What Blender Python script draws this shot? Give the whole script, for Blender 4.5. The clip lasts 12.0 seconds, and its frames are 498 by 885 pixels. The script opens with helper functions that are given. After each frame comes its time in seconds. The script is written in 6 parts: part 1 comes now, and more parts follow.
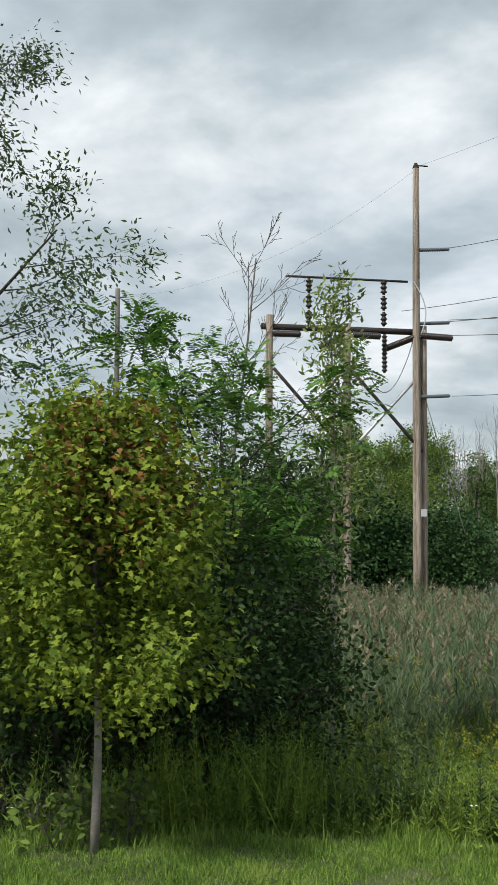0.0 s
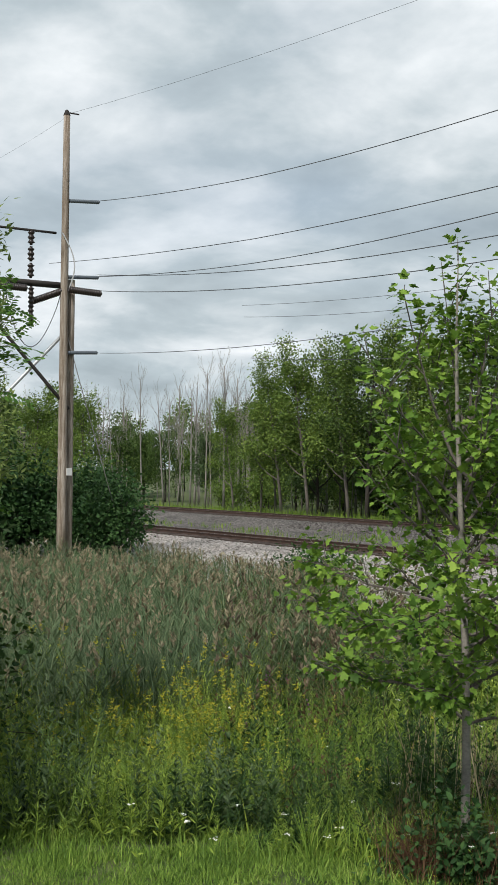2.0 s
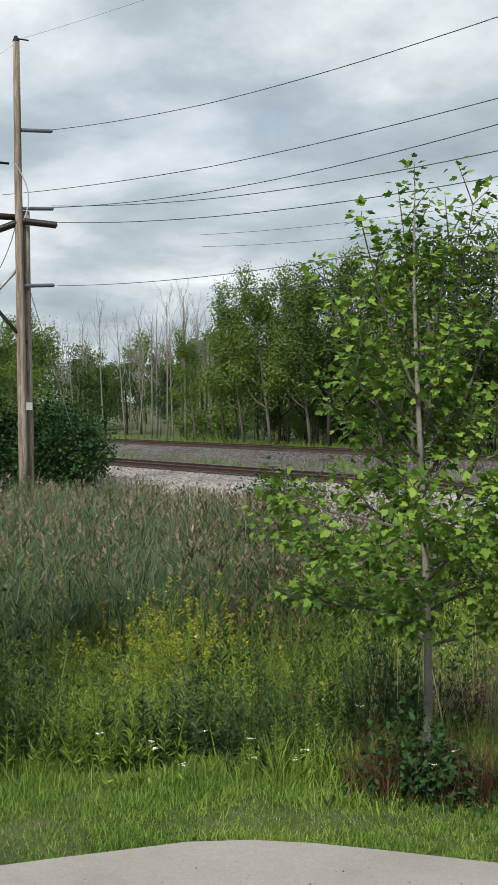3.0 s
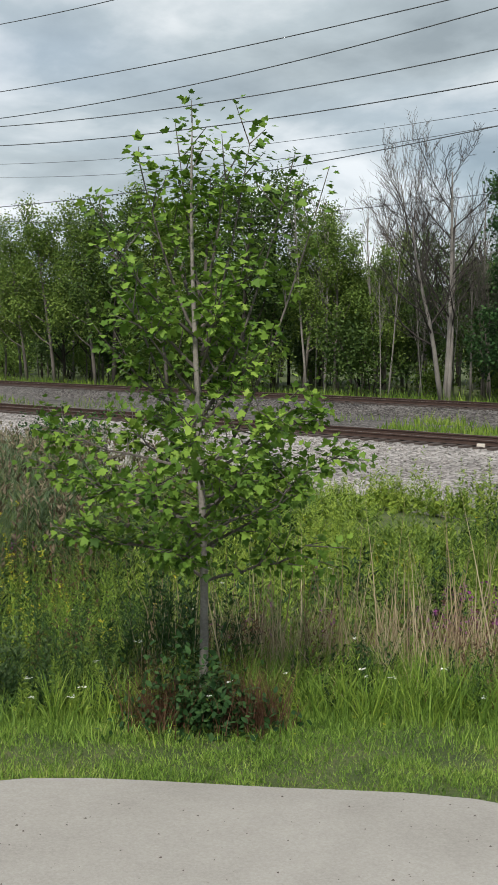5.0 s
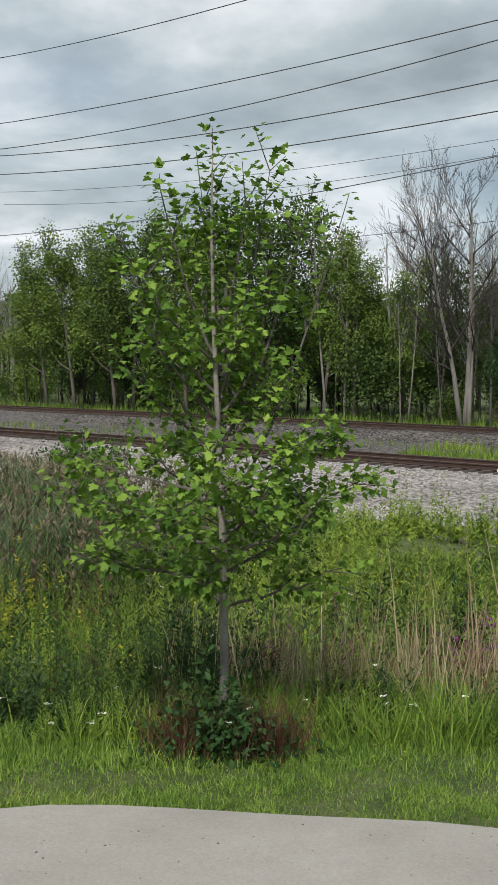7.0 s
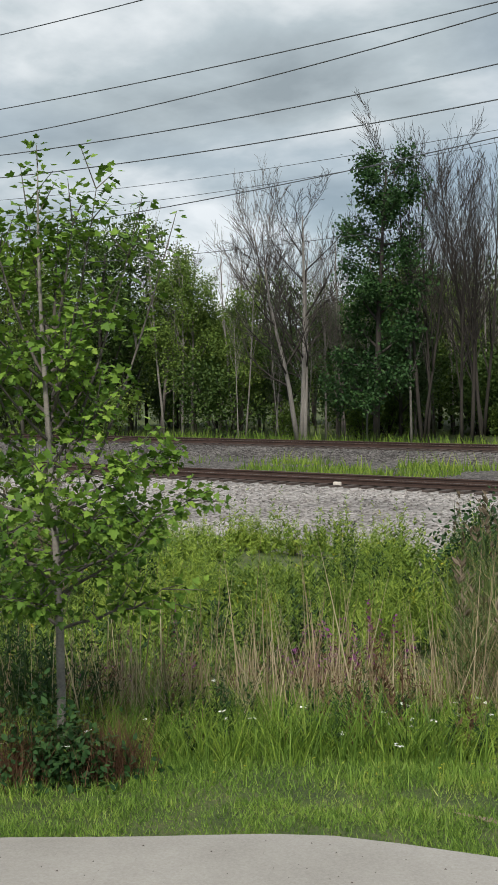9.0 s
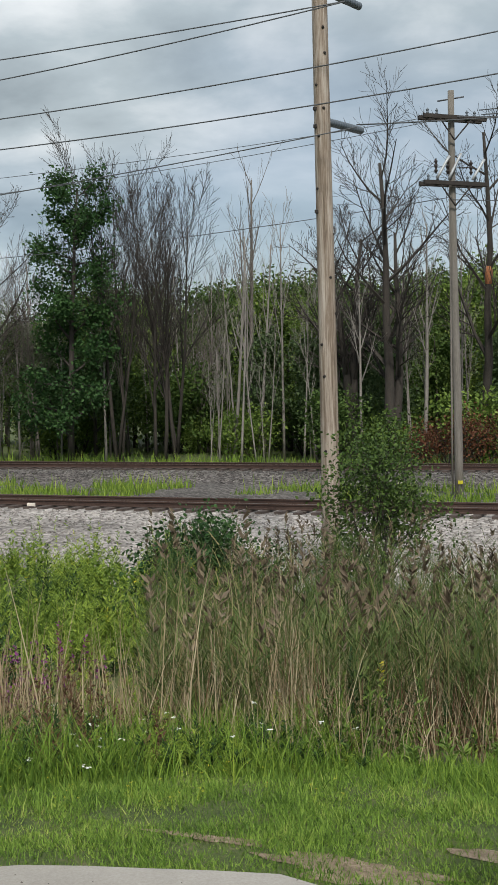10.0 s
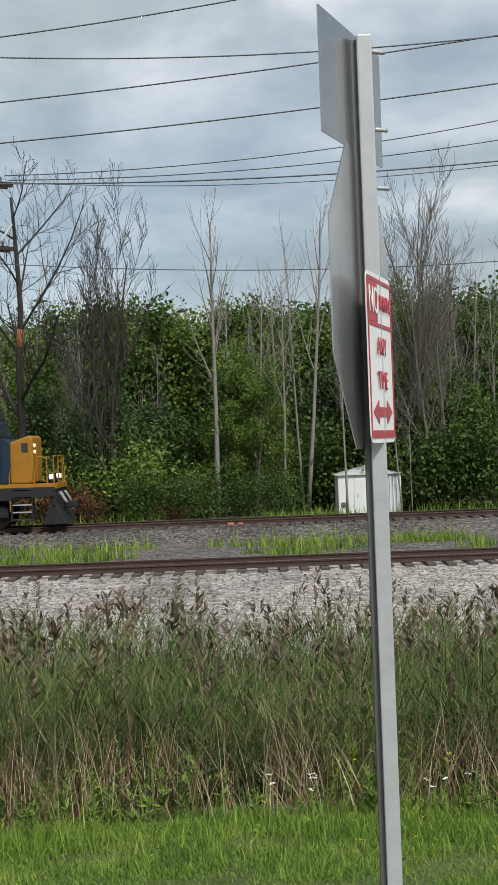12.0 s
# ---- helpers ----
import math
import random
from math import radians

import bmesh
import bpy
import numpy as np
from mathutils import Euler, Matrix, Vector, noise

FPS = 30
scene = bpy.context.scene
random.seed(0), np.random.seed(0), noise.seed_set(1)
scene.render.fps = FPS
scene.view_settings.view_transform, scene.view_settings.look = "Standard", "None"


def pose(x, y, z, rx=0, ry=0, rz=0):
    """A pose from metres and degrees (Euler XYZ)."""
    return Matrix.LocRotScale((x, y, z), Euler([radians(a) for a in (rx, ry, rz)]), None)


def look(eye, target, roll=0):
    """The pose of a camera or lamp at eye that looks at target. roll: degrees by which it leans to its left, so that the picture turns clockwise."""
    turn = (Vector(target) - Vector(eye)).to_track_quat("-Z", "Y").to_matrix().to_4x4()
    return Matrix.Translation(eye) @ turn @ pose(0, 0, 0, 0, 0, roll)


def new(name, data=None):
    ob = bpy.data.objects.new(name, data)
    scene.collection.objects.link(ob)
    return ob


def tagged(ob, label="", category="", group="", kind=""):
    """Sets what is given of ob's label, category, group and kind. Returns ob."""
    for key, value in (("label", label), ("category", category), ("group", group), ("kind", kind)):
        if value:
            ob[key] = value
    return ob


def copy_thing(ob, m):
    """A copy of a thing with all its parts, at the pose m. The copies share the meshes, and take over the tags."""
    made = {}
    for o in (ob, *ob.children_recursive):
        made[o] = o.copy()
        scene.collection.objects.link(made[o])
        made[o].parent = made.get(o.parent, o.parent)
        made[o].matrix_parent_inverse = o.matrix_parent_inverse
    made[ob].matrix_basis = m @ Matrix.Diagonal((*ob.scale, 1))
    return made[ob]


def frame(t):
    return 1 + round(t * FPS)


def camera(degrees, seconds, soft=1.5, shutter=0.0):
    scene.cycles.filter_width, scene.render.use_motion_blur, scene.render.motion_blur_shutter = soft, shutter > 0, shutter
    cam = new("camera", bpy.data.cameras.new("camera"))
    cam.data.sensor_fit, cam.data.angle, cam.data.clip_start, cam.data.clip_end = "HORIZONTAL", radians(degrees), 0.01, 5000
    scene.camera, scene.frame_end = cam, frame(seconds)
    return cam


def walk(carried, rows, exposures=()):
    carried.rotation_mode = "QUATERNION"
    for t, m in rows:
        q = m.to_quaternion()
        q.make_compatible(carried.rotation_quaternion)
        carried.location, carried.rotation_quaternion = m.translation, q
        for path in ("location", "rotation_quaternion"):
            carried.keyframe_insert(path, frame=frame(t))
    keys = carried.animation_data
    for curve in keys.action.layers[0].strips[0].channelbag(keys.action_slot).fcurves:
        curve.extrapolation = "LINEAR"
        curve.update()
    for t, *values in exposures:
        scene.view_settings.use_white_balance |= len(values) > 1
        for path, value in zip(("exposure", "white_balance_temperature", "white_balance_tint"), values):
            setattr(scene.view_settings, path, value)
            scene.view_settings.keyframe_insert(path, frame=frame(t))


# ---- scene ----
# A hand-held camera that pans from the poles, past a young maple, to a railway line and a sign.
cam = camera(23.78, 12.0, soft=1.45)

# seconds, heading (degrees from the +y axis, clockwise), tilt, lean, metres stepped back
PAN = [
    (0, -72.92, 3.19, 0.26, 1.2), (0.5, -69.64, 3.37, 0.66, 1.2), (1, -60.47, 2.59, 0.17, 0.5),
    (1.4, -57.64, 2.22, 0.3, 0.1), (1.5, -57.18, 2.1, 0.4, 0), (2, -55.76, 1.33, 0.63, 0),
    (2.5, -54.63, 0.06, 0.23, 0), (2.7, -54.47, -0.72, -0.16, 0), (4.3, -46.61, -6.63, 0, 0),
    (4.5, -45.01, -6.24, 0.18, 0), (5, -43.57, -5.07, 0.1, 0), (5.5, -44.1, -4.4, 0.18, 0),
    (6, -45.08, -4.2, 0.44, 0), (6.5, -45.3, -4.06, 0.51, 0), (6.7, -45.08, -4, 0.39, 0),
    (8.3, -40.35, -3.23, -1.1, 0), (8.5, -39.4, -3.25, -1.0, 0), (9, -36.74, -3.06, -0.85, 0),
    (9.5, -32.06, -2.64, -0.89, 0), (9.6, -29.79, -2.47, -0.92, 0), (9.8, -25.61, -2.47, -0.95, 0),
    (10, -22.08, -2.37, -1.07, 0), (10.2, -17.71, -2.14, -1.1, 0),
    (10.5, -14.1, -1.68, -0.97, 0), (11, -10.67, -0.61, -1.09, 0), (11.5, -6.26, -0.05, -1.65, 0),
    (11.9, -1.49, 0.03, -1.92, 0), (12, 0.13, 0.01, -2.13, 0)]
EYE_HEIGHT, ARM = 2.3, 0.3


def held(heading, tilt, lean, back):
    """The pose of a camera held at arm's length by someone who turns on the spot."""
    a, p = radians(heading), radians(tilt)
    eye = Vector((math.sin(a) * (ARM - back), math.cos(a) * (ARM - back), EYE_HEIGHT))
    ahead = Vector((math.sin(a) * math.cos(p), math.cos(a) * math.cos(p), math.sin(p)))
    return look(eye, eye + ahead, lean)


walk(cam, [(t, held(h, p, l, b)) for t, h, p, l, b in PAN],
     exposures=[(0, 0.0), (2.5, -0.04), (4.5, 0.05), (5.5, -0.1), (9, -0.1), (12, -0.06)])

# ---- sky and sun ----
SUN_HEIGHT, SUN_SIDE = 48.0, 150.0


def make_world():
    world = bpy.data.worlds.new("overcast_sky")
    scene.world = world
    world.use_nodes = True
    nt = world.node_tree
    nt.nodes.clear()
    N, L = nt.nodes.new, nt.links.new
    out, bg = N("ShaderNodeOutputWorld"), N("ShaderNodeBackground")
    sky = N("ShaderNodeTexSky")
    sky.sky_type, sky.sun_disc = "NISHITA", False
    sky.sun_elevation, sky.sun_rotation = radians(SUN_HEIGHT), radians(SUN_SIDE)
    dim = N("ShaderNodeVectorMath")
    dim.operation = "SCALE"
    dim.inputs["Scale"].default_value = 0.085
    L(sky.outputs[0], dim.inputs[0])
    co = N("ShaderNodeTexCoord")
    sep = N("ShaderNodeSeparateXYZ")
    L(co.outputs["Generated"], sep.inputs[0])
    # clouds lie on a flat layer: divide by the height above the horizon
    up = N("ShaderNodeMath")
    up.operation = "MAXIMUM"
    up.inputs[1].default_value = 0.0
    L(sep.outputs["Z"], up.inputs[0])
    add = N("ShaderNodeMath")
    add.operation = "ADD"
    add.inputs[1].default_value = 0.30
    L(up.outputs[0], add.inputs[0])
    inv = N("ShaderNodeMath")
    inv.operation = "DIVIDE"
    inv.inputs[0].default_value = 1.0
    L(add.outputs[0], inv.inputs[1])
    flat = N("ShaderNodeVectorMath")
    flat.operation = "SCALE"
    L(co.outputs["Generated"], flat.inputs[0])
    L(inv.outputs[0], flat.inputs["Scale"])

    def cloud(scale, detail, rough, offset, distort):
        mp = N("ShaderNodeMapping")
        mp.inputs["Location"].default_value = offset
        mp.inputs["Scale"].default_value = (1, 1, 1.6)
        L(flat.outputs[0], mp.inputs[0])
        n = N("ShaderNodeTexNoise")
        n.inputs["Scale"].default_value = scale
        n.inputs["Detail"].default_value = detail
        n.inputs["Roughness"].default_value = rough
        n.inputs["Distortion"].default_value = distort
        L(mp.outputs[0], n.inputs["Vector"])
        return n

    big, small, gap = cloud(1.5, 6, 0.5, (3.1, 1.4, 0), 0.3), cloud(4.0, 6, 0.55, (0.3, 5.2, 0), 0.2), cloud(0.55, 4, 0.5, (7.7, 2.9, 0), 0.0)
    mixn = N("ShaderNodeMath")
    mixn.operation = "MULTIPLY_ADD"
    mixn.inputs[1].default_value = 0.35
    L(small.outputs[0], mixn.inputs[0])
    half = N("ShaderNodeMath")
    half.operation = "MULTIPLY"
    half.inputs[1].default_value = 0.65
    L(big.outputs[0], half.inputs[0])
    L(half.outputs[0], mixn.inputs[2])
    shade = N("ShaderNodeValToRGB")
    el = shade.color_ramp.elements
    el[0].position, el[0].color = 0.38, (0.29, 0.345, 0.38, 1)
    el[1].position, el[1].color = 0.63, (0.83, 0.865, 0.89, 1)
    e = el.new(0.50)
    e.color = (0.45, 0.52, 0.56, 1)
    L(mixn.outputs[0], shade.inputs[0])
    cover = N("ShaderNodeValToRGB")
    cover.color_ramp.elements[0].position, cover.color_ramp.elements[0].color = 0.34, (0.5, 0.5, 0.5, 1)
    cover.color_ramp.elements[1].position, cover.color_ramp.elements[1].color = 0.48, (1, 1, 1, 1)
    L(gap.outputs[0], cover.inputs[0])
    mix = N("ShaderNodeMixRGB")
    L(cover.outputs[0], mix.inputs[0])
    L(dim.outputs[0], mix.inputs[1])
    L(shade.outputs[0], mix.inputs[2])
    L(mix.outputs[0], bg.inputs["Color"])
    bg.inputs["Strength"].default_value = 1.18
    L(bg.outputs[0], out.inputs[0])


make_world()
sun_data = bpy.data.lights.new("sun", "SUN")
sun_data.energy, sun_data.angle, sun_data.color = 3.7, radians(7), (1.0, 0.96, 0.9)
sun = new("sun", sun_data)
sun.matrix_world = look((0, 0, 60), Vector((0, 0, 60)) - Vector((
    math.sin(radians(SUN_SIDE)) * math.cos(radians(SUN_HEIGHT)),
    math.cos(radians(SUN_SIDE)) * math.cos(radians(SUN_HEIGHT)), math.sin(radians(SUN_HEIGHT)))))


# ---- materials ----
def material(name):
    m = bpy.data.materials.new(name)
    m.use_nodes = True
    return m, m.node_tree, m.node_tree.nodes["Principled BSDF"]


def ramp(nt, stops):
    r = nt.nodes.new("ShaderNodeValToRGB")
    el = r.color_ramp.elements
    while len(el) < len(stops):
        el.new(0.5)
    for e, (p, c) in zip(el, stops):
        e.position, e.color = p, (*c, 1)
    return r


def noise_node(nt, scale, detail=5, rough=0.6, coords="Object", stretch=(1, 1, 1)):
    co, mp, n = nt.nodes.new("ShaderNodeTexCoord"), nt.nodes.new("ShaderNodeMapping"), nt.nodes.new("ShaderNodeTexNoise")
    mp.inputs["Scale"].default_value = stretch
    nt.links.new(co.outputs[coords], mp.inputs[0])
    nt.links.new(mp.outputs[0], n.inputs["Vector"])
    n.inputs["Scale"].default_value, n.inputs["Detail"].default_value, n.inputs["Roughness"].default_value = scale, detail, rough
    return n


def rough_stuff(name, stops, scale, roughness=0.85, bump=0.3, metal=0.0, fine=8.0, stretch=(1, 1, 1), bump_depth=0.02):
    """A weathered surface: a colour ramp over two scales of noise, and a fine relief."""
    m, nt, p = material(name)
    a, b = noise_node(nt, scale, 6, 0.65, stretch=stretch), noise_node(nt, scale * fine, 5, 0.7, stretch=stretch)
    mx = nt.nodes.new("ShaderNodeMath")
    mx.operation = "MULTIPLY_ADD"
    mx.inputs[1].default_value = 0.5
    hf = nt.nodes.new("ShaderNodeMath")
    hf.operation = "MULTIPLY"
    hf.inputs[1].default_value = 0.5
    nt.links.new(a.outputs[0], hf.inputs[0])
    nt.links.new(b.outputs[0], mx.inputs[0])
    nt.links.new(hf.outputs[0], mx.inputs[2])
    r = ramp(nt, stops)
    nt.links.new(mx.outputs[0], r.inputs[0])
    nt.links.new(r.outputs[0], p.inputs["Base Color"])
    p.inputs["Roughness"].default_value, p.inputs["Metallic"].default_value = roughness, metal
    bp = nt.nodes.new("ShaderNodeBump")
    bp.inputs["Strength"].default_value, bp.inputs["Distance"].default_value = bump, bump_depth
    nt.links.new(b.outputs[0], bp.inputs["Height"])
    nt.links.new(bp.outputs[0], p.inputs["Normal"])
    return m


LEAF_GAIN = 1.14  # brightness gain on every leaf colour, balanced against the sun


def leaf_stuff(name, stops, through_light=0.3, roughness=0.55, patch=None, patch_scale=0.5):
    """Leaves or stalks: colour varies piece by piece and, over metres, in patches; some light shines through."""
    m, nt, p = material(name)
    stops = [(q, tuple(v * LEAF_GAIN for v in col)) for q, col in stops]
    g = nt.nodes.new("ShaderNodeNewGeometry")
    r = ramp(nt, stops)
    n = noise_node(nt, patch_scale, 3, 0.6)
    mx = nt.nodes.new("ShaderNodeMath")
    mx.operation = "MULTIPLY_ADD"
    mx.inputs[1].default_value = 0.55
    hf = nt.nodes.new("ShaderNodeMath")
    hf.operation = "MULTIPLY_ADD"
    hf.inputs[1].default_value, hf.inputs[2].default_value = 0.9, -0.22
    nt.links.new(n.outputs[0], hf.inputs[0])
    nt.links.new(g.outputs["Random Per Island"], mx.inputs[0])
    nt.links.new(hf.outputs[0], mx.inputs[2])
    nt.links.new(mx.outputs[0], r.inputs[0])
    p.inputs["Roughness"].default_value = roughness
    p.inputs["Specular IOR Level"].default_value = 0.14
    nt.links.new(r.outputs[0], p.inputs["Base Color"])
    tr, ms = nt.nodes.new("ShaderNodeBsdfTranslucent"), nt.nodes.new("ShaderNodeMixShader")
    ms.inputs[0].default_value = through_light * 0.65
    nt.links.new(r.outputs[0], tr.inputs[0])
    nt.links.new(p.outputs[0], ms.inputs[1])
    nt.links.new(tr.outputs[0], ms.inputs[2])
    nt.links.new(ms.outputs[0], nt.nodes["Material Output"].inputs[0])
    return m


def plain(name, colour, roughness=0.5, metal=0.0, vary=0.12, scale=3.0):
    """Paint or metal with slight dirt."""
    lo, hi = [c * (1 - vary) for c in colour], [min(1, c * (1 + vary)) for c in colour]
    return rough_stuff(name, [(0.3, lo), (0.7, hi)], scale, roughness, 0.08, metal, bump_depth=0.004)


M_SOIL = rough_stuff("soil_and_grass", [(0.36, (0.03, 0.045, 0.012)), (0.5, (0.07, 0.10, 0.024)), (0.6, (0.13, 0.13, 0.055)), (0.7, (0.19, 0.155, 0.09))], 2.2, 0.95, 0.9, fine=14.0)
M_PATH = rough_stuff("worn_asphalt", [(0.3, (0.245, 0.226, 0.197)), (0.5, (0.335, 0.312, 0.277)), (0.7, (0.43, 0.405, 0.362))], 1.2, 0.9, 0.5, fine=60.0, bump_depth=0.004)
M_DIRT = rough_stuff("bare_dirt", [(0.35, (0.09, 0.065, 0.04)), (0.5, (0.22, 0.165, 0.11)), (0.66, (0.38, 0.30, 0.215))], 7, 0.95, 0.5)
M_POLE = rough_stuff("weathered_pole_wood", [(0.36, (0.09, 0.065, 0.045)), (0.47, (0.22, 0.17, 0.125)), (0.56, (0.37, 0.315, 0.26)), (0.66, (0.50, 0.45, 0.39))], 1.5, 0.9, 0.6, fine=5.0, stretch=(4.5, 4.5, 0.22))
M_POLE_GREY = rough_stuff("grey_pole_wood", [(0.3, (0.09, 0.08, 0.065)), (0.7, (0.24, 0.22, 0.19))], 2.2, 0.9, 0.5, stretch=(4, 4, 0.3))
M_TIMBER = rough_stuff("dark_timber", [(0.3, (0.014, 0.012, 0.011)), (0.7, (0.048, 0.04, 0.034))], 3, 0.9, 0.4)
M_POLYMER = plain("grey_polymer_insulator", (0.10, 0.12, 0.14), 0.5)
M_PORCELAIN = plain("brown_porcelain", (0.022, 0.014, 0.012), 0.4)
M_STEEL = plain("galvanised_steel", (0.46, 0.475, 0.48), 0.42, 0.35)
M_WIRE = plain("aluminium_wire", (0.09, 0.095, 0.10), 0.6, 0.3)
M_RAIL = rough_stuff("rusty_rail", [(0.3, (0.035, 0.021, 0.016)), (0.7, (0.095, 0.056, 0.042))], 2, 0.75, 0.3, 0.2)
M_RAIL_TOP = plain("worn_rail_head", (0.30, 0.26, 0.24), 0.35, 0.8)
M_TIE = rough_stuff("old_tie_wood", [(0.3, (0.035, 0.026, 0.022)), (0.7, (0.13, 0.10, 0.085))], 4, 0.95, 0.5)
M_BARK = rough_stuff("grey_bark", [(0.3, (0.055, 0.048, 0.04)), (0.7, (0.20, 0.175, 0.15))], 3, 0.95, 0.6, stretch=(3, 3, 0.5))
M_BARK_LIGHT = rough_stuff("light_grey_bark", [(0.3, (0.12, 0.11, 0.095)), (0.7, (0.32, 0.295, 0.26))], 3, 0.95, 0.6, stretch=(3, 3, 0.5))
M_BARK_DARK = rough_stuff("dark_bark", [(0.3, (0.018, 0.015, 0.012)), (0.7, (0.065, 0.055, 0.045))], 3, 0.95, 0.6, stretch=(3, 3, 0.5))
M_BARK_PALE = rough_stuff("pale_smooth_bark", [(0.3, (0.16, 0.14, 0.11)), (0.7, (0.36, 0.32, 0.26))], 6, 0.85, 0.3, stretch=(1, 1, 2))
M_BARK_GREY = rough_stuff("smooth_grey_bark", [(0.3, (0.15, 0.135, 0.115)), (0.7, (0.33, 0.30, 0.26))], 6, 0.85, 0.3, stretch=(1, 1, 2))
M_TORN = rough_stuff("torn_orange_wood", [(0.3, (0.25, 0.09, 0.035)), (0.7, (0.42, 0.18, 0.08))], 5, 0.9, 0.4)


def gravel_material(name, stops, size, stain):
    m, nt, p = material(name)
    co = nt.nodes.new("ShaderNodeTexCoord")
    v = nt.nodes.new("ShaderNodeTexVoronoi")
    v.inputs["Scale"].default_value = 1 / size
    nt.links.new(co.outputs["Object"], v.inputs["Vector"])
    sep = nt.nodes.new("ShaderNodeSeparateColor")
    nt.links.new(v.outputs["Color"], sep.inputs[0])
    r = ramp(nt, stops)
    nt.links.new(sep.outputs[0], r.inputs[0])
    n = noise_node(nt, 0.35, 5, 0.65)
    r2 = ramp(nt, [(0.35, (stain, stain, stain)), (0.55, (1, 1, 1))])
    nt.links.new(n.outputs[0], r2.inputs[0])
    mul = nt.nodes.new("ShaderNodeMixRGB")
    mul.blend_type = "MULTIPLY"
    mul.inputs[0].default_value = 1
    nt.links.new(r.outputs[0], mul.inputs[1])
    nt.links.new(r2.outputs[0], mul.inputs[2])
    nt.links.new(mul.outputs[0], p.inputs["Base Color"])
    p.inputs["Roughness"].default_value = 0.95
    bp = nt.nodes.new("ShaderNodeBump")
    bp.inputs["Strength"].default_value, bp.inputs["Distance"].default_value, bp.invert = 1.0, size * 0.6, True
    nt.links.new(v.outputs["Distance"], bp.inputs["Height"])
    nt.links.new(bp.outputs[0], p.inputs["Normal"])
    return m


M_GRAVEL = gravel_material("pale_limestone_gravel", [(0.0, (0.17, 0.152, 0.137)), (0.5, (0.35, 0.32, 0.292)), (1.0, (0.56, 0.52, 0.48))], 0.10, 0.62)
M_BALLAST = gravel_material("grey_ballast", [(0.0, (0.035, 0.03, 0.027)), (0.5, (0.105, 0.093, 0.084)), (1.0, (0.26, 0.24, 0.22))], 0.10, 0.65)

L_MAPLE = leaf_stuff("young_maple_leaf", [(0.1, (0.035, 0.08, 0.014)), (0.4, (0.095, 0.18, 0.026)), (0.7, (0.185, 0.30, 0.045)), (1.0, (0.30, 0.40, 0.07))], 0.4, patch_scale=1.2)
L_MAPLE_GOLD = leaf_stuff("yellowing_maple_leaf", [(0.05, (0.05, 0.09, 0.014)), (0.4, (0.12, 0.18, 0.022)), (0.75, (0.23, 0.285, 0.035)), (1.0, (0.32, 0.32, 0.05))], 0.35, patch_scale=1.0)
L_MAPLE_RED = leaf_stuff("reddened_maple_leaf", [(0.2, (0.10, 0.075, 0.018)), (0.6, (0.17, 0.085, 0.022)), (1.0, (0.24, 0.11, 0.03))], 0.3, patch_scale=1.0)
L_LOCUST = leaf_stuff("locust_leaf", [(0.1, (0.04, 0.10, 0.02)), (0.5, (0.095, 0.20, 0.035)), (1.0, (0.19, 0.32, 0.065))], 0.35, patch_scale=0.7)
L_DARK = leaf_stuff("dark_shrub_leaf", [(0.1, (0.014, 0.034, 0.012)), (0.5, (0.03, 0.062, 0.018)), (1.0, (0.06, 0.11, 0.03))], 0.2, patch_scale=0.6)
L_WILLOW = leaf_stuff("willow_leaf", [(0.1, (0.035, 0.06, 0.025)), (0.5, (0.07, 0.11, 0.045)), (1.0, (0.14, 0.19, 0.085))], 0.3, patch_scale=0.6)
L_ASH = leaf_stuff("pale_ash_leaf", [(0.1, (0.10, 0.15, 0.04)), (0.6, (0.19, 0.25, 0.07)), (1.0, (0.30, 0.34, 0.11))], 0.4, patch_scale=0.6)
L_WOODS = leaf_stuff("woodland_leaf", [(0.1, (0.022, 0.045, 0.012)), (0.45, (0.05, 0.088, 0.021)), (0.8, (0.10, 0.155, 0.036)), (1.0, (0.16, 0.21, 0.05))], 0.3, patch_scale=0.25)
L_WOODS_LIGHT = leaf_stuff("light_woodland_leaf", [(0.1, (0.05, 0.09, 0.02)), (0.45, (0.11, 0.175, 0.035)), (1.0, (0.22, 0.29, 0.06))], 0.3, patch_scale=0.25)
L_WOODS_DEEP = leaf_stuff("deep_green_leaf", [(0.1, (0.016, 0.042, 0.014)), (0.5, (0.032, 0.075, 0.022)), (1.0, (0.065, 0.125, 0.035))], 0.25, patch_scale=0.3)
L_RUST = leaf_stuff("rust_brown_leaf", [(0.1, (0.05, 0.024, 0.014)), (0.5, (0.11, 0.045, 0.024)), (0.85, (0.17, 0.075, 0.035)), (1.0, (0.10, 0.12, 0.04))], 0.2, patch_scale=0.5)
L_LAWN = leaf_stuff("lawn_blade", [(0.1, (0.045, 0.09, 0.017)), (0.35, (0.105, 0.185, 0.032)), (0.7, (0.21, 0.32, 0.055)), (0.9, (0.36, 0.40, 0.11)), (1.0, (0.42, 0.37, 0.20))], 0.3, patch_scale=1.7)
L_TALL = leaf_stuff("tall_grass_blade", [(0.1, (0.05, 0.10, 0.018)), (0.45, (0.125, 0.21, 0.03)), (0.8, (0.24, 0.335, 0.052)), (1.0, (0.34, 0.34, 0.12))], 0.35, patch_scale=0.7)
L_STRAW = leaf_stuff("dry_straw", [(0.1, (0.14, 0.10, 0.06)), (0.45, (0.31, 0.24, 0.145)), (1.0, (0.60, 0.51, 0.35))], 0.2, patch_scale=0.8)
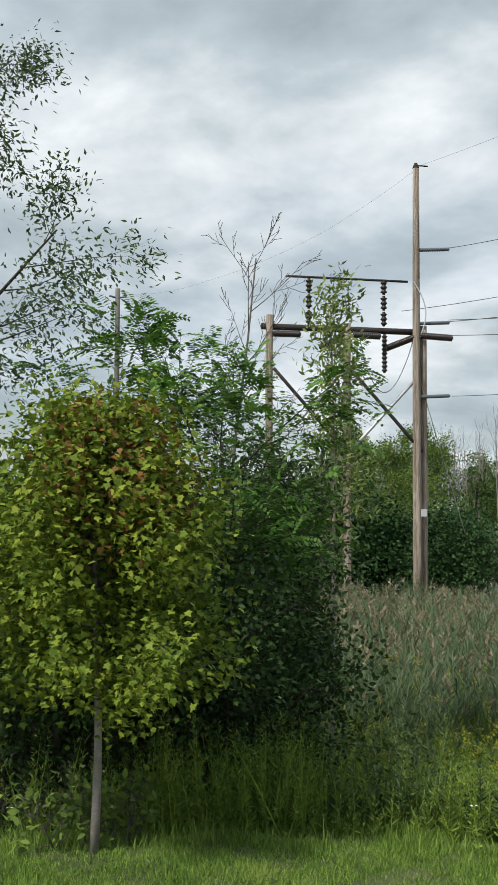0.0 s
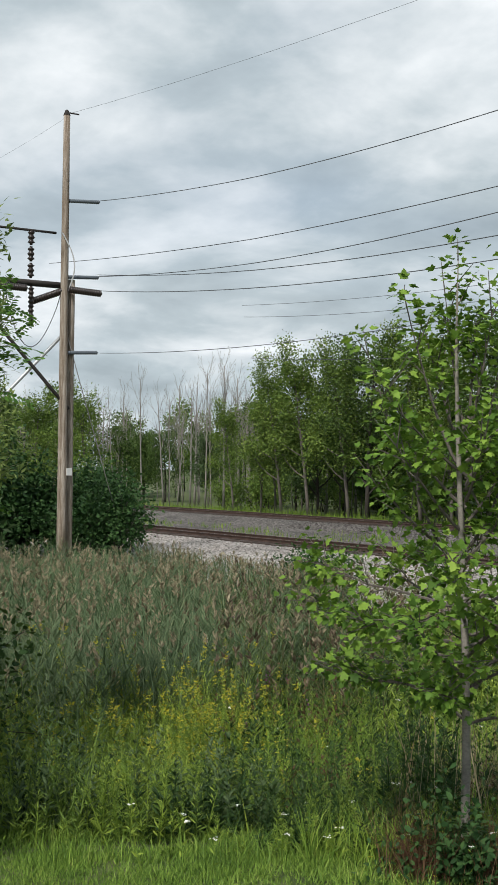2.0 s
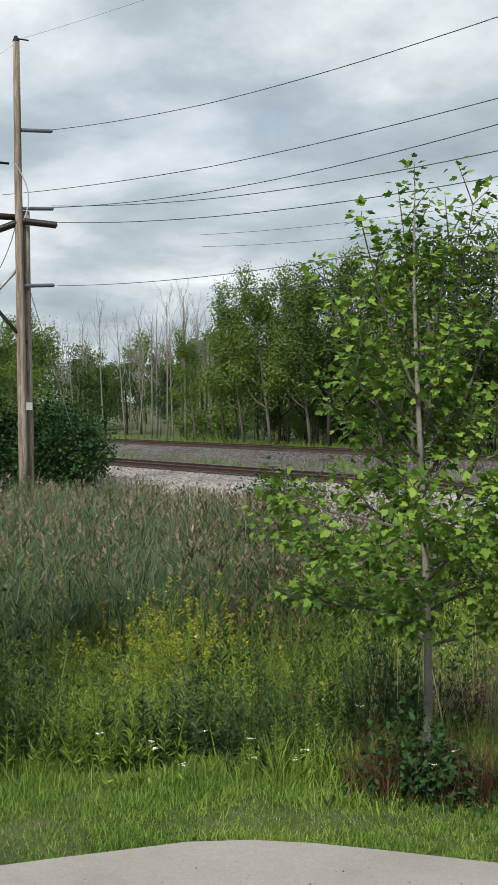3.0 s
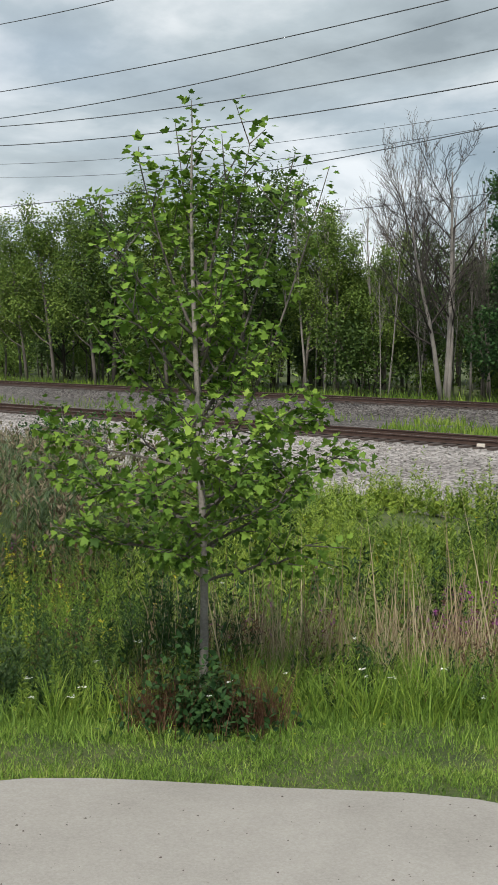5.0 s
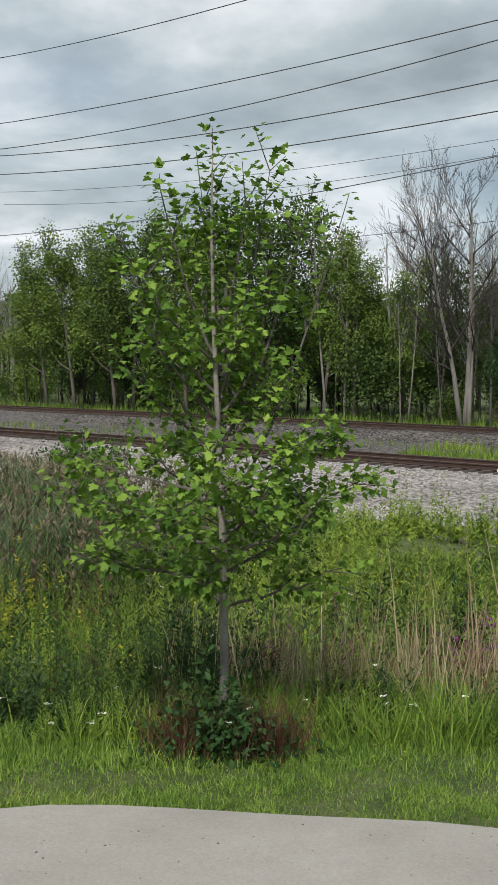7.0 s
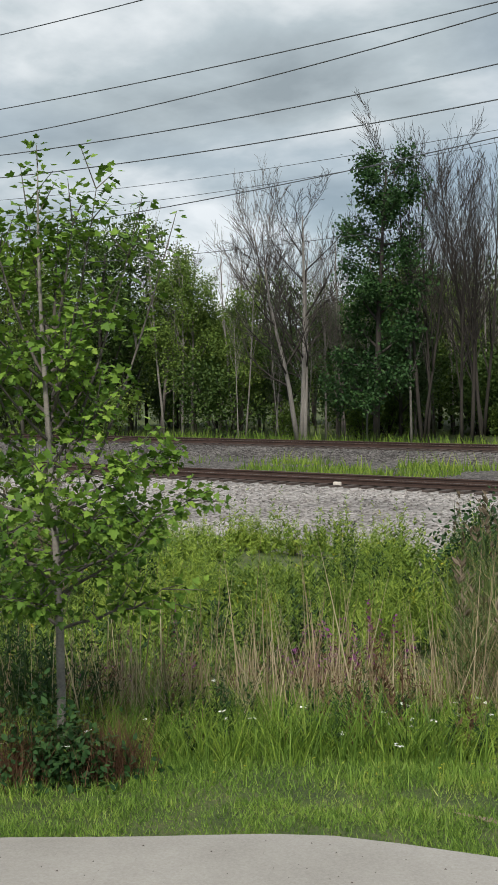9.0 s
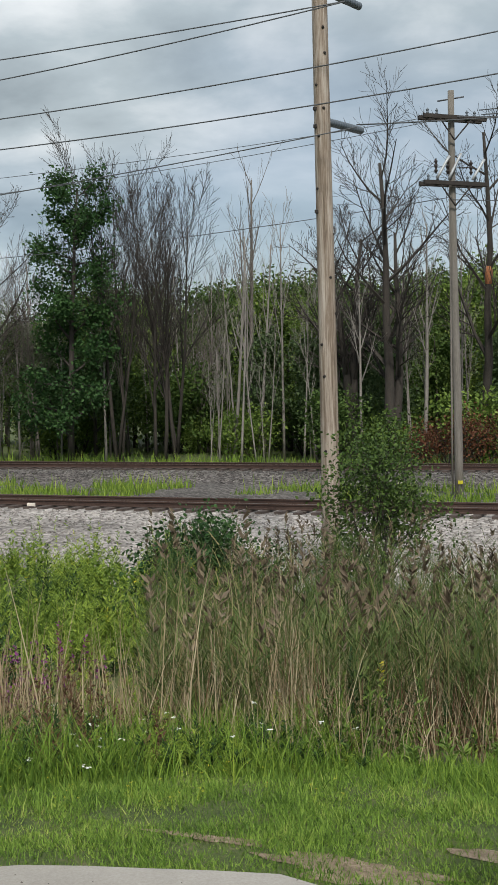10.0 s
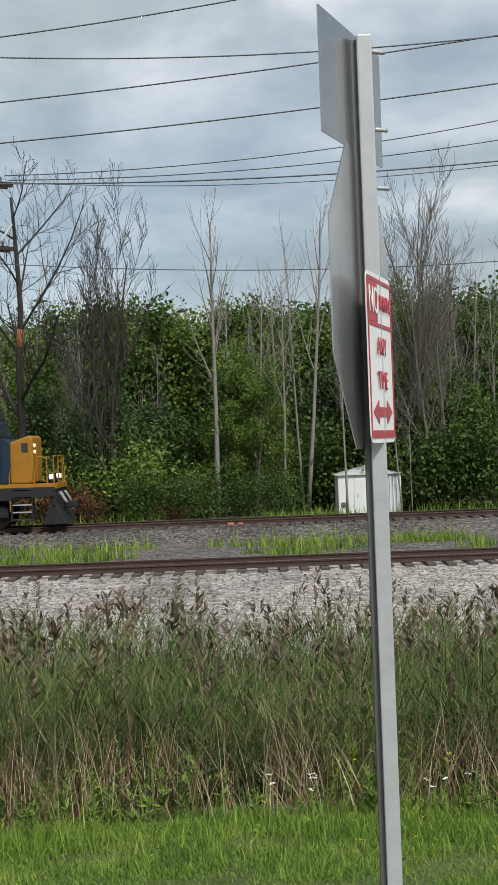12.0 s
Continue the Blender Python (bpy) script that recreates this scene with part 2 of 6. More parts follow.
L_REED = leaf_stuff("reed_leaf", [(0.1, (0.024, 0.043, 0.012)), (0.4, (0.06, 0.098, 0.027)), (0.65, (0.125, 0.165, 0.05)), (0.82, (0.21, 0.18, 0.085)), (1.0, (0.33, 0.26, 0.14))], 0.3, patch_scale=0.35)
L_REED_BLUE = leaf_stuff("blue_green_reed_leaf", [(0.1, (0.045, 0.075, 0.036)), (0.5, (0.10, 0.15, 0.072)), (1.0, (0.20, 0.235, 0.125))], 0.3, patch_scale=0.35)
L_PLUME = leaf_stuff("reed_plume", [(0.1, (0.06, 0.043, 0.03)), (0.5, (0.135, 0.105, 0.07)), (1.0, (0.27, 0.22, 0.145))], 0.2, patch_scale=0.4)
L_PLUME_TAN = leaf_stuff("tan_reed_plume", [(0.1, (0.12, 0.10, 0.06)), (0.5, (0.22, 0.185, 0.115)), (1.0, (0.36, 0.31, 0.205))], 0.2, patch_scale=0.4)
L_ROD = leaf_stuff("goldenrod_leaf", [(0.1, (0.042, 0.082, 0.015)), (0.4, (0.135, 0.21, 0.035)), (0.75, (0.27, 0.355, 0.055)), (1.0, (0.41, 0.45, 0.09))], 0.3, patch_scale=0.5)
L_YELLOW = leaf_stuff("goldenrod_flower", [(0.1, (0.22, 0.25, 0.03)), (0.5, (0.36, 0.34, 0.03)), (1.0, (0.50, 0.42, 0.03))], 0.2, patch_scale=0.5)
L_PURPLE = leaf_stuff("loosestrife_flower", [(0.1, (0.10, 0.03, 0.08)), (1.0, (0.30, 0.07, 0.27))], 0.2)
L_WHITE = leaf_stuff("wild_carrot_flower", [(0.1, (0.6, 0.6, 0.55)), (1.0, (0.82, 0.82, 0.78))], 0.2)
L_RUSSET = leaf_stuff("russet_dock", [(0.1, (0.06, 0.03, 0.02)), (0.5, (0.11, 0.06, 0.035)), (1.0, (0.18, 0.11, 0.06))], 0.2, patch_scale=1.0)


# ---- building blocks ----
class Geo:
    """Collects vertices and faces with any number of corners, and makes one mesh of them."""

    def __init__(self):
        self.v, self.f, self.n = [], [], 0

    def add(self, verts, faces, mat=0):
        verts = np.asarray(verts, float).reshape(-1, 3)
        for f in (faces if isinstance(faces, list) else [faces]):
            self.f.append((np.asarray(f, int) + self.n, mat))
        self.v.append(verts)
        self.n += len(verts)

    def mesh(self, name, mats, smooth=False):
        me = bpy.data.meshes.new(name)
        v = np.concatenate(self.v)
        me.vertices.add(len(v))
        me.vertices.foreach_set("co", v.ravel())
        loops = np.concatenate([f.ravel() for f, _ in self.f])
        sizes = np.concatenate([np.full(len(f), f.shape[1]) for f, _ in self.f])
        slots = np.concatenate([np.full(len(f), m) for f, m in self.f])
        me.loops.add(len(loops))
        me.loops.foreach_set("vertex_index", loops.astype(np.int32))
        me.polygons.add(len(sizes))
        me.polygons.foreach_set("loop_start", (np.cumsum(sizes) - sizes).astype(np.int32))
        me.polygons.foreach_set("material_index", slots.astype(np.int32))
        me.polygons.foreach_set("use_smooth", np.full(len(sizes), smooth))
        for m in mats if isinstance(mats, (list, tuple)) else [mats]:
            me.materials.append(m)
        me.update(calc_edges=True)
        me.validate()
        return me


def put(name, geo, mats, parent=None, label="", smooth=False):
    """A mesh object from a Geo, as a part of parent where one is given."""
    ob = new(name, geo.mesh(name, mats, smooth))
    ob.parent = parent
    return tagged(ob, label)


def part(name, bm, mat, parent=None, label="", smooth=False):
    me = bpy.data.meshes.new(name)
    bm.to_mesh(me)
    bm.free()
    me.materials.append(mat)
    if smooth:
        me.polygons.foreach_set("use_smooth", [True] * len(me.polygons))
    ob = new(name, me)
    ob.parent = parent
    return tagged(ob, label)


def box(bm, lo, hi, bevel=0.0):
    made = bmesh.ops.create_cube(bm, size=1)
    mid, size = (Vector(lo) + Vector(hi)) / 2, Vector(hi) - Vector(lo)
    for v in made["verts"]:
        v.co = Vector((v.co.x * size.x, v.co.y * size.y, v.co.z * size.z)) + mid
    if bevel:
        edges = list({e for v in made["verts"] for e in v.link_edges})
        bmesh.ops.bevel(bm, geom=edges, offset=bevel, segments=2, affect="EDGES", profile=0.6)


def boxed(name, lo, hi, mat, parent=None, label="", bevel=0.0):
    bm = bmesh.new()
    box(bm, lo, hi, bevel)
    return part(name, bm, mat, parent, label)


def tube(geo, pts, radii, sides=6, mat=0, cap=True):
    pts = np.asarray(pts, float)
    radii = np.broadcast_to(np.asarray(radii, float), (len(pts),))
    d = np.gradient(pts, axis=0)
    d /= np.linalg.norm(d, axis=1, keepdims=True) + 1e-9
    ref = np.where(np.abs(d[:, 2:3]) > 0.9, [[1.0, 0, 0]], [[0, 0, 1.0]])
    a = np.cross(d, ref)
    a /= np.linalg.norm(a, axis=1, keepdims=True) + 1e-9
    for i in range(1, len(a)):
        if a[i] @ a[i - 1] < 0:
            a[i] = -a[i]
    b = np.cross(d, a)
    ang = np.arange(sides) * 2 * np.pi / sides
    ring = pts[:, None] + radii[:, None, None] * (np.cos(ang)[None, :, None] * a[:, None] + np.sin(ang)[None, :, None] * b[:, None])
    k = np.arange(len(pts) - 1)[:, None] * sides
    j = np.arange(sides)[None]
    q = np.stack([k + j, k + (j + 1) % sides, k + sides + (j + 1) % sides, k + sides + j], -1).reshape(-1, 4)
    faces = [q]
    if cap:
        faces += [np.arange(sides)[None, ::-1], (np.arange(sides) + (len(pts) - 1) * sides)[None]]
    geo.add(ring.reshape(-1, 3), faces, mat)


def rod(name, a, b, r, mat, parent=None, label="", sides=10, r2=None, smooth=True):
    g = Geo()
    a, b = np.array(a, float), np.array(b, float)
    s = np.linspace(0, 1, 5)[:, None]
    tube(g, a + (b - a) * s, np.linspace(r, r if r2 is None else r2, 5), sides)
    return put(name, g, mat, parent, label, smooth)


def thing(name, label, category, at=(0, 0, 0), group=""):
    ob = new(name)
    ob.location = at
    ob.empty_display_size = 0.2
    return tagged(ob, label, category, group)


def unit(v):
    return v / (np.linalg.norm(v, axis=-1, keepdims=True) + 1e-9)


MAPLE = np.array([(0, 0), (0.16, 0.02), (0.40, 0.0), (0.36, 0.19), (0.56, 0.40), (0.52, 0.50), (0.27, 0.50), (0.22, 0.76), (0.10, 0.84), (0, 1.0),
                  (-0.10, 0.84), (-0.22, 0.76), (-0.27, 0.50), (-0.52, 0.50), (-0.56, 0.40), (-0.36, 0.19), (-0.40, 0.0), (-0.16, 0.02)])
LOBED = np.array([(0, 0), (0.42, 0.02), (0.34, 0.2), (0.56, 0.46), (0.26, 0.5), (0, 1.0), (-0.26, 0.5), (-0.56, 0.46), (-0.34, 0.2), (-0.42, 0.02)])
OVAL = np.array([(0, 0), (0.26, 0.3), (0.24, 0.65), (0, 1.0), (-0.24, 0.65), (-0.26, 0.3)])
DIAMOND = np.array([(0, 0), (0.35, 0.45), (0, 1.0), (-0.35, 0.45)])


def leaves(geo, rng, pos, axis, size, shape, mat=0, droop=0.3, tilt=0.8, fold=0.12):
    """Leaves at pos that point along axis; their faces look mostly up, with a random tilt."""
    n = len(pos)
    axis = unit(axis + np.array([0, 0, -droop]))
    up = unit(np.array([0, 0, 1.0]) + rng.normal(0, tilt, (n, 3)))
    side = unit(np.cross(axis, up))
    nor = np.cross(side, axis)
    size = np.broadcast_to(size, (n,))
    x, y = shape[:, 0], shape[:, 1]
    v = pos[:, None] + size[:, None, None] * (side[:, None] * x[None, :, None] + axis[:, None] * y[None, :, None]
                                              + nor[:, None] * (fold * (np.abs(x) * 1.5 - y * y * 0.6))[None, :, None])
    k = len(shape)
    geo.add(v.reshape(-1, 3), np.arange(n * k).reshape(n, k), mat)


def ribbons(geo, rng, base, heading, length, width, lean, bend, segs=3, mat=0):
    """Grass blades and leaves: flat tapered ribbons that start at base, rise at the angle lean from upright and bend over."""
    n = len(base)
    heading, length, width, lean, bend = [np.broadcast_to(a, (n,)).astype(float) for a in (heading, length, width, lean, bend)]
    out = np.stack([np.cos(heading), np.sin(heading), 0 * heading], 1)
    side = np.stack([-np.sin(heading), np.cos(heading), 0 * heading], 1)
    twist = rng.uniform(0, np.pi, n)
    side = unit(side * np.cos(twist)[:, None] + out * np.sin(twist)[:, None] * 0.8)
    p, rows = base.copy(), []
    for i in range(segs + 1):
        w = width * (1 - (i / segs) ** 1.5) * 0.5
        if i == segs:
            rows.append(p[:, None])
        else:
            rows.append(np.stack([p - side * w[:, None], p + side * w[:, None]], 1))
        a = lean + bend * (i + 0.5) / segs
        p = p + (out * np.sin(a)[:, None] + np.array([0, 0, 1.0]) * np.cos(a)[:, None]) * (length / segs)[:, None]
    v = np.concatenate(rows, 1)
    k = v.shape[1]
    o = np.arange(n)[:, None] * k
    q = np.concatenate([o + np.array([[2 * i, 2 * i + 1, 2 * i + 3, 2 * i + 2]]) for i in range(segs - 1)]) if segs > 1 else None
    t = o + np.array([[2 * segs - 2, 2 * segs - 1, 2 * segs]])
    geo.add(v.reshape(-1, 3), ([q] if q is not None else []) + [t], mat)


def smooth(a, b, x):
    s = np.clip((x - a) / (b - a), 0, 1)
    return s * s * (3 - 2 * s)


# ---- the lie of the land: a lawn, a wet ditch, a gravel bank with two tracks, and woods ----
NEAR_TRACK, FAR_TRACK = 33.0, 48.7
LAWN_EDGE = 7.2


def ground(x, y):
    """Height of the ground."""
    x, y = np.asarray(x, float), np.asarray(y, float)
    d = np.hypot(x, y)
    wild = -1.55 * smooth(LAWN_EDGE - 0.3, LAWN_EDGE + 6.5, d) * smooth(-14, -2, y - 0.0)
    bank = np.interp(y, [20, 22.5, 31.0, 31.6, 34.4, 36.5, 39, 44.7, 47.0, 50.3, 52.5, 60, 200],
                     [-1.6, -1.7, -1.24, -1.18, -1.18, -1.5, -1.42, -1.4, -1.07, -1.07, -1.4, -1.4, -1.0])
    z = wild + (bank - wild) * smooth(19, 23, y)
    ripple = 0.05 * np.sin(x * 0.9 + y * 0.5) * np.sin(y * 0.7 - x * 0.3) * smooth(7.5, 10, d) * (1 - smooth(21, 24, y))
    return z + ripple


def on_ground(x, y, sink=0.0):
    return float(ground(x, y)) - sink


def sheet(name, xs, ys, mat, lift=0.0, keep=None):
    g = Geo()
    X, Y = np.meshgrid(xs, ys)
    v = np.stack([X, Y, ground(X, Y) + lift], -1).reshape(-1, 3)
    nx, ny = len(xs), len(ys)
    i, j = np.meshgrid(np.arange(nx - 1), np.arange(ny - 1))
    a = (j * nx + i).ravel()
    q = np.stack([a, a + 1, a + nx + 1, a + nx], 1)
    g.add(v, q)
    return put(name, g, mat, smooth=True)


def steps(*stretches):
    return np.unique(np.concatenate([np.arange(a, b, s) for a, b, s in stretches]))


tagged(sheet("ground", steps((-2600, -120, 120), (-120, -40, 4), (-40, -15, 1), (-15, 12, 0.35), (12, 60, 2), (60, 2600, 120)),
             steps((-2600, -40, 120), (-40, -4, 3), (-4, 20, 0.35), (20, 54, 0.5), (54, 120, 6), (120, 2600, 120)), M_SOIL),
       "uneven grassy ground sloping to a wet ditch", kind="structure")
tagged(sheet("gravel_bank", steps((-140, 90, 0.7)), steps((22.0, 37.2, 0.3)), M_GRAVEL, 0.02),
       "pale limestone gravel bank beside the track", kind="structure")
tagged(sheet("ballast_bed", steps((-140, 90, 0.7)), steps((37.0, 52.3, 0.3)), M_BALLAST, 0.03),
       "grey crushed stone ballast bed between and under the tracks", kind="structure")


def path_edge(deg):
    return np.interp(deg, [-180, -110, -83, -56, -48, -40, -32, -21, -14, -6, 4, 60, 180],
                     [7, 5.9, 5.75, 6.36, 6.22, 6.1, 6.06, 5.78, 5.3, 4.2, 2.6, 2.2, 4])


def paved_path():
    g = Geo()
    deg = np.linspace(-180, 180, 121)
    rings = [0.0, 0.4, 0.75, 0.97, 1.0]
    v = []
    for k, f in enumerate(rings):
        r = path_edge(deg) * f + (0.02 * np.sin(deg * 1.7) if f == 1 else 0)
        z = 0.035 if f < 1 else 0.03
        v.append(np.stack([r * np.sin(np.radians(deg)), r * np.cos(np.radians(deg)), z + 0 * deg], 1))
    r = path_edge(deg) + 0.02 * np.sin(deg * 1.7) + 0.02
    v.append(np.stack([r * np.sin(np.radians(deg)), r * np.cos(np.radians(deg)), 0 * deg - 0.05], 1))
    n = len(deg)
    q = [np.stack([k * n + np.arange(n - 1), k * n + np.arange(1, n), (k + 1) * n + np.arange(1, n), (k + 1) * n + np.arange(n - 1)], 1) for k in range(len(v) - 1)]
    g.add(np.concatenate(v), q)
    tagged(put("path", g, M_PATH), "worn light grey asphalt path with grit", kind="structure")


paved_path()


def dirt_patch(x, y, a, b, seed):
    rng = np.random.default_rng(seed)
    n = 90
    ang = np.linspace(0, 2 * np.pi, n, endpoint=False)
    r = np.ones(n)
    for k in (2, 3, 5, 8, 13, 21):
        r += 0.55 / k ** 0.75 * np.sin(ang * k + rng.uniform(0, 6)) * rng.uniform(0.4, 1)
    r = np.maximum(r, 0.15)
    v = np.stack([x + a * r * np.cos(ang), y + b * r * np.sin(ang), 0 * ang + 0.006], 1)
    g = Geo()
    c = np.array([[x, y, 0.012]])
    k = np.arange(n)
    g.add(np.concatenate([v, c]), np.stack([k, (k + 1) % n, 0 * k + n], 1))
    tagged(put("dirt_patch", g, M_DIRT), "bare brown dirt worn into the lawn", kind="structure")


for i, q in enumerate([(-1.75, 5.62, 0.5, 0.13), (-0.75, 5.92, 0.5, 0.14), (-2.6, 5.78, 0.28, 0.05), (0.3, 5.7, 0.4, 0.15)]):
    dirt_patch(*q, i)


# ---- railway ----
def rail_profile():
    return np.array([(-0.07, 0), (0.07, 0), (0.07, 0.015), (0.012, 0.035), (0.012, 0.115), (0.037, 0.125), (0.037, 0.16), (0.028, 0.17),
                     (-0.028, 0.17), (-0.037, 0.16), (-0.037, 0.125), (-0.012, 0.115), (-0.012, 0.035), (-0.07, 0.015)])


def railway_track(y0, z0, label):
    """A track of two rails on wooden ties; z0 is the foot of the rails."""
    t = thing("railway_track", label, "railway track", (0, y0, z0), "parallel railway tracks")
    p = rail_profile()
    for s in (-0.755, 0.755):
        g = Geo()
        xs = np.linspace(-140, 90, 60)
        v = np.stack([np.broadcast_to(xs[:, None], (60, 14)), np.broadcast_to(p[None, :, 0] + s, (60, 14)), np.broadcast_to(p[None, :, 1], (60, 14))], -1)
        k, j = np.arange(59)[:, None] * 14, np.arange(14)[None]
        q = np.stack([k + j, k + (j + 1) % 14, k + 14 + (j + 1) % 14, k + 14 + j], -1)
        top = (j[0] == 7)
        g.add(v.reshape(-1, 3), q[:, ~top].reshape(-1, 4), 0)
        g.f.append((q[:, top].reshape(-1, 4), 1))
        put("rail", g, [M_RAIL, M_RAIL_TOP], t, "rusty steel rail with a worn shiny head")
    return t


def ties(track, first, last, spacing, seed):
    """Wooden ties, each a part of its track; a few shapes shared by all."""
    rng = random.Random(seed)
    shapes = []
    for i in range(4):
        bm = bmesh.new()
        box(bm, (-0.115, -1.3 - rng.uniform(0, 0.06), -0.17), (0.115, 1.3 + rng.uniform(0, 0.06), -0.005), 0.012)
        me = bpy.data.meshes.new("tie")
        bm.to_mesh(me)
        bm.free()
        me.materials.append(M_TIE)
        shapes.append(me)
    x = first
    while x < last:
        ob = new("tie", rng.choice(shapes))
        ob.parent = track
        ob.location, ob.rotation_euler = (x, rng.uniform(-0.06, 0.06), rng.uniform(-0.015, 0.01)), (0, 0, rng.uniform(-0.02, 0.02))
        x += spacing


near_track = railway_track(NEAR_TRACK, -1.08, "rusty railway track on wooden ties in pale gravel")
far_track = railway_track(FAR_TRACK, -0.96, "railway track on wooden ties in grey ballast")


# ---- poles and wires ----
def pole_rod(name, x, y, z0, z1, r0, r1, mat, parent, label="", lean=(0, 0)):
    g = Geo()
    s = np.linspace(0, 1, 9)
    wob = 0.015 * np.sin(s * 7 + x)
    pts = np.stack([x + lean[0] * s + wob, y + lean[1] * s, z0 + (z1 - z0) * s], 1)
    tube(g, pts, r0 + (r1 - r0) * s, 14)
    return put(name, g, mat, parent, label, True)


def ribbed_post(parent, a, b, r, mat, sheds=9, name="insulator", label="", waist=0.5):
    """An insulator: a core with a row of round sheds."""
    g = Geo()
    a, b = np.array(a, float), np.array(b, float)
    s = np.linspace(0, 1, sheds * 4 + 1)
    rad = r * np.where(np.arange(len(s)) % 4 == 2, 1.0, np.where(np.arange(len(s)) % 4 == 0, waist, (1 + waist) / 2))
    rad[:2] = rad[-2:] = r * 0.4
    tube(g, a + (b - a) * s[:, None], rad, 10)
    return put(name, g, mat, parent, label, True)


ARM_WAY = np.array([0.2, 0.98, 0.05])


def line_post(parent, x, y, z, length=1.3):
    a = np.array([x, y, z]) + ARM_WAY * 0.12
    ribbed_post(parent, a, a + ARM_WAY * length, 0.085, M_POLYMER, 14, label="grey ribbed line post insulator", waist=0.8)


def switch_structure():
    """Three-legged timber frame with an air switch, next to a tall pole."""
    t = thing("switch_structure", "weathered timber pole structure with cross braces and brown insulators", "utility pole", (-44.0, 17.7, on_ground(-44, 17.7)))
    o = np.array(t.location)
    P = lambda x, y, z: np.array([x, y, z]) - o
    for n, (x, y, top, r) in enumerate([(-44.75, 14.6, 10.2, 0.17), (-44.1, 17.75, 9.9, 0.17), (-43.75, 20.98, 9.9, 0.19)]):
        q = P(x, y, 0)
        pole_rod("pole", q[0], q[1], -0.6, top - o[2], r, r * 0.85, M_POLE, t)
    # the tall pole beside the third leg
    q = P(-43.55, 20.62, 0)
    pole_rod("tall_pole", q[0], q[1], -0.6, 16.5 - o[2], 0.2, 0.13, M_POLE, t, "tall weathered pole", (-0.05, 0.0))
    c = P(-43.6, 20.62, 16.5)
    rod("pole_cap", c, c + (0, 0, 0.22), 0.15, M_TIMBER, t, "dark pole cap", r2=0.06)
    rod("wire_clamp", c + (0, 0, 0.12), c + (0.1, 0.5, 0.1), 0.03, M_TIMBER, t)
    # doubled cross beam and the switch bar over it
    rod("beam", P(-44.95, 14.3, 9.75), P(-43.72, 20.75, 9.63), 0.13, M_TIMBER, t, "dark timber cross beam", sides=4)
    rod("switch_bar", P(-44.75, 15.3, 11.85), P(-43.85, 20.35, 11.75), 0.05, M_TIMBER, t, "slim dark switch bar")
    for y in (16.25, 19.35):
        f = (y - 15.3) / 5.05
        x = -44.75 + 0.9 * f
        for k in range(3):
            zt = 11.78 - k * 0.66
            ribbed_post(t, P(x, y, zt), P(x, y, zt - 0.6), 0.15, M_PORCELAIN, 3, label="brown porcelain insulator unit")
    ribbed_post(t, P(-43.85, 19.3, 9.5), P(-43.85, 19.3, 7.9), 0.13, M_PORCELAIN, 9, "hanging_insulator", "brown hanging insulator string")
    # dead-end strings
    for (x, y, z), (x2, y2, z2) in [((-44.6, 14.7, 9.42), (-44.0, 15.7, 9.35)), ((-43.9, 17.9, 9.42), (-43.5, 19.0, 9.35)), ((-44.0, 17.6, 9.4), (-44.8, 16.8, 8.95)),
                                    ((-43.4, 20.7, 9.45), (-42.9, 21.95, 9.33)), ((-43.6, 20.6, 9.42), (-44.4, 19.5, 8.95))]:
        ribbed_post(t, P(x, y, z), P(x2, y2, z2), 0.15, M_PORCELAIN, 14, "dead_end_insulator", "dark dead-end insulator string", 0.85)
    # cross braces between the legs
    for (y1, z1), (y2, z2), m in [((20.85, 4.65), (17.8, 8.1), M_TIMBER), ((20.85, 7.85), (17.8, 4.5), M_STEEL), ((14.7, 8.0), (17.7, 4.6), M_TIMBER), ((14.7, 4.6), (17.7, 8.0), M_STEEL)]:
        off = 0.22 if m is M_TIMBER else -0.05
        rod("brace", P(-44.75 + (y1 - 14.6) * 0.16 + off, y1, z1), P(-44.75 + (y2 - 14.6) * 0.16 + off, y2, z2), 0.075, m, t, "dark brace" if m is M_TIMBER else "grey brace", 6)
    for z in (13.05, 9.97, 6.92):
        line_post(t, *P(-43.6, 20.62, z))
    boxed("tag", P(-43.42, 20.72, 2.0), P(-43.33, 20.95, 2.3), plain("white_tag", (0.6, 0.6, 0.58)), t, "small pale tag")
    # a loose jumper wire below the switch, a white cable down the pole and a stay
    s = np.linspace(0, 1, 15)
    g = Geo()
    tube(g, P(-43.85, 18.2, 9.3) + np.stack([0.2 * s, 2.3 * s, -2.6 * np.sin(s * np.pi) ** 0.8 * (1 - 0.3 * s)], 1), 0.018, 5)
    put("jumper_wire", g, M_WIRE, t)
    g = Geo()
    tube(g, P(-43.4, 20.4, 11.7) + np.stack([0.1 * np.sin(s * 3), 0.35 * np.sin(s * np.pi) + 0.3 * s, -2.3 * s], 1), 0.03, 6)
    put("cable", g, plain("pale_cable", (0.5, 0.5, 0.5)), t, "pale cable down the pole")
    rod("guy_wire", P(-43.5, 20.7, 7.7), P(-44.6, 24.0, -0.8), 0.018, plain("grey_guy_wire", (0.2, 0.19, 0.18)), t, "thin grey guy wire")
    return t


switch_structure()


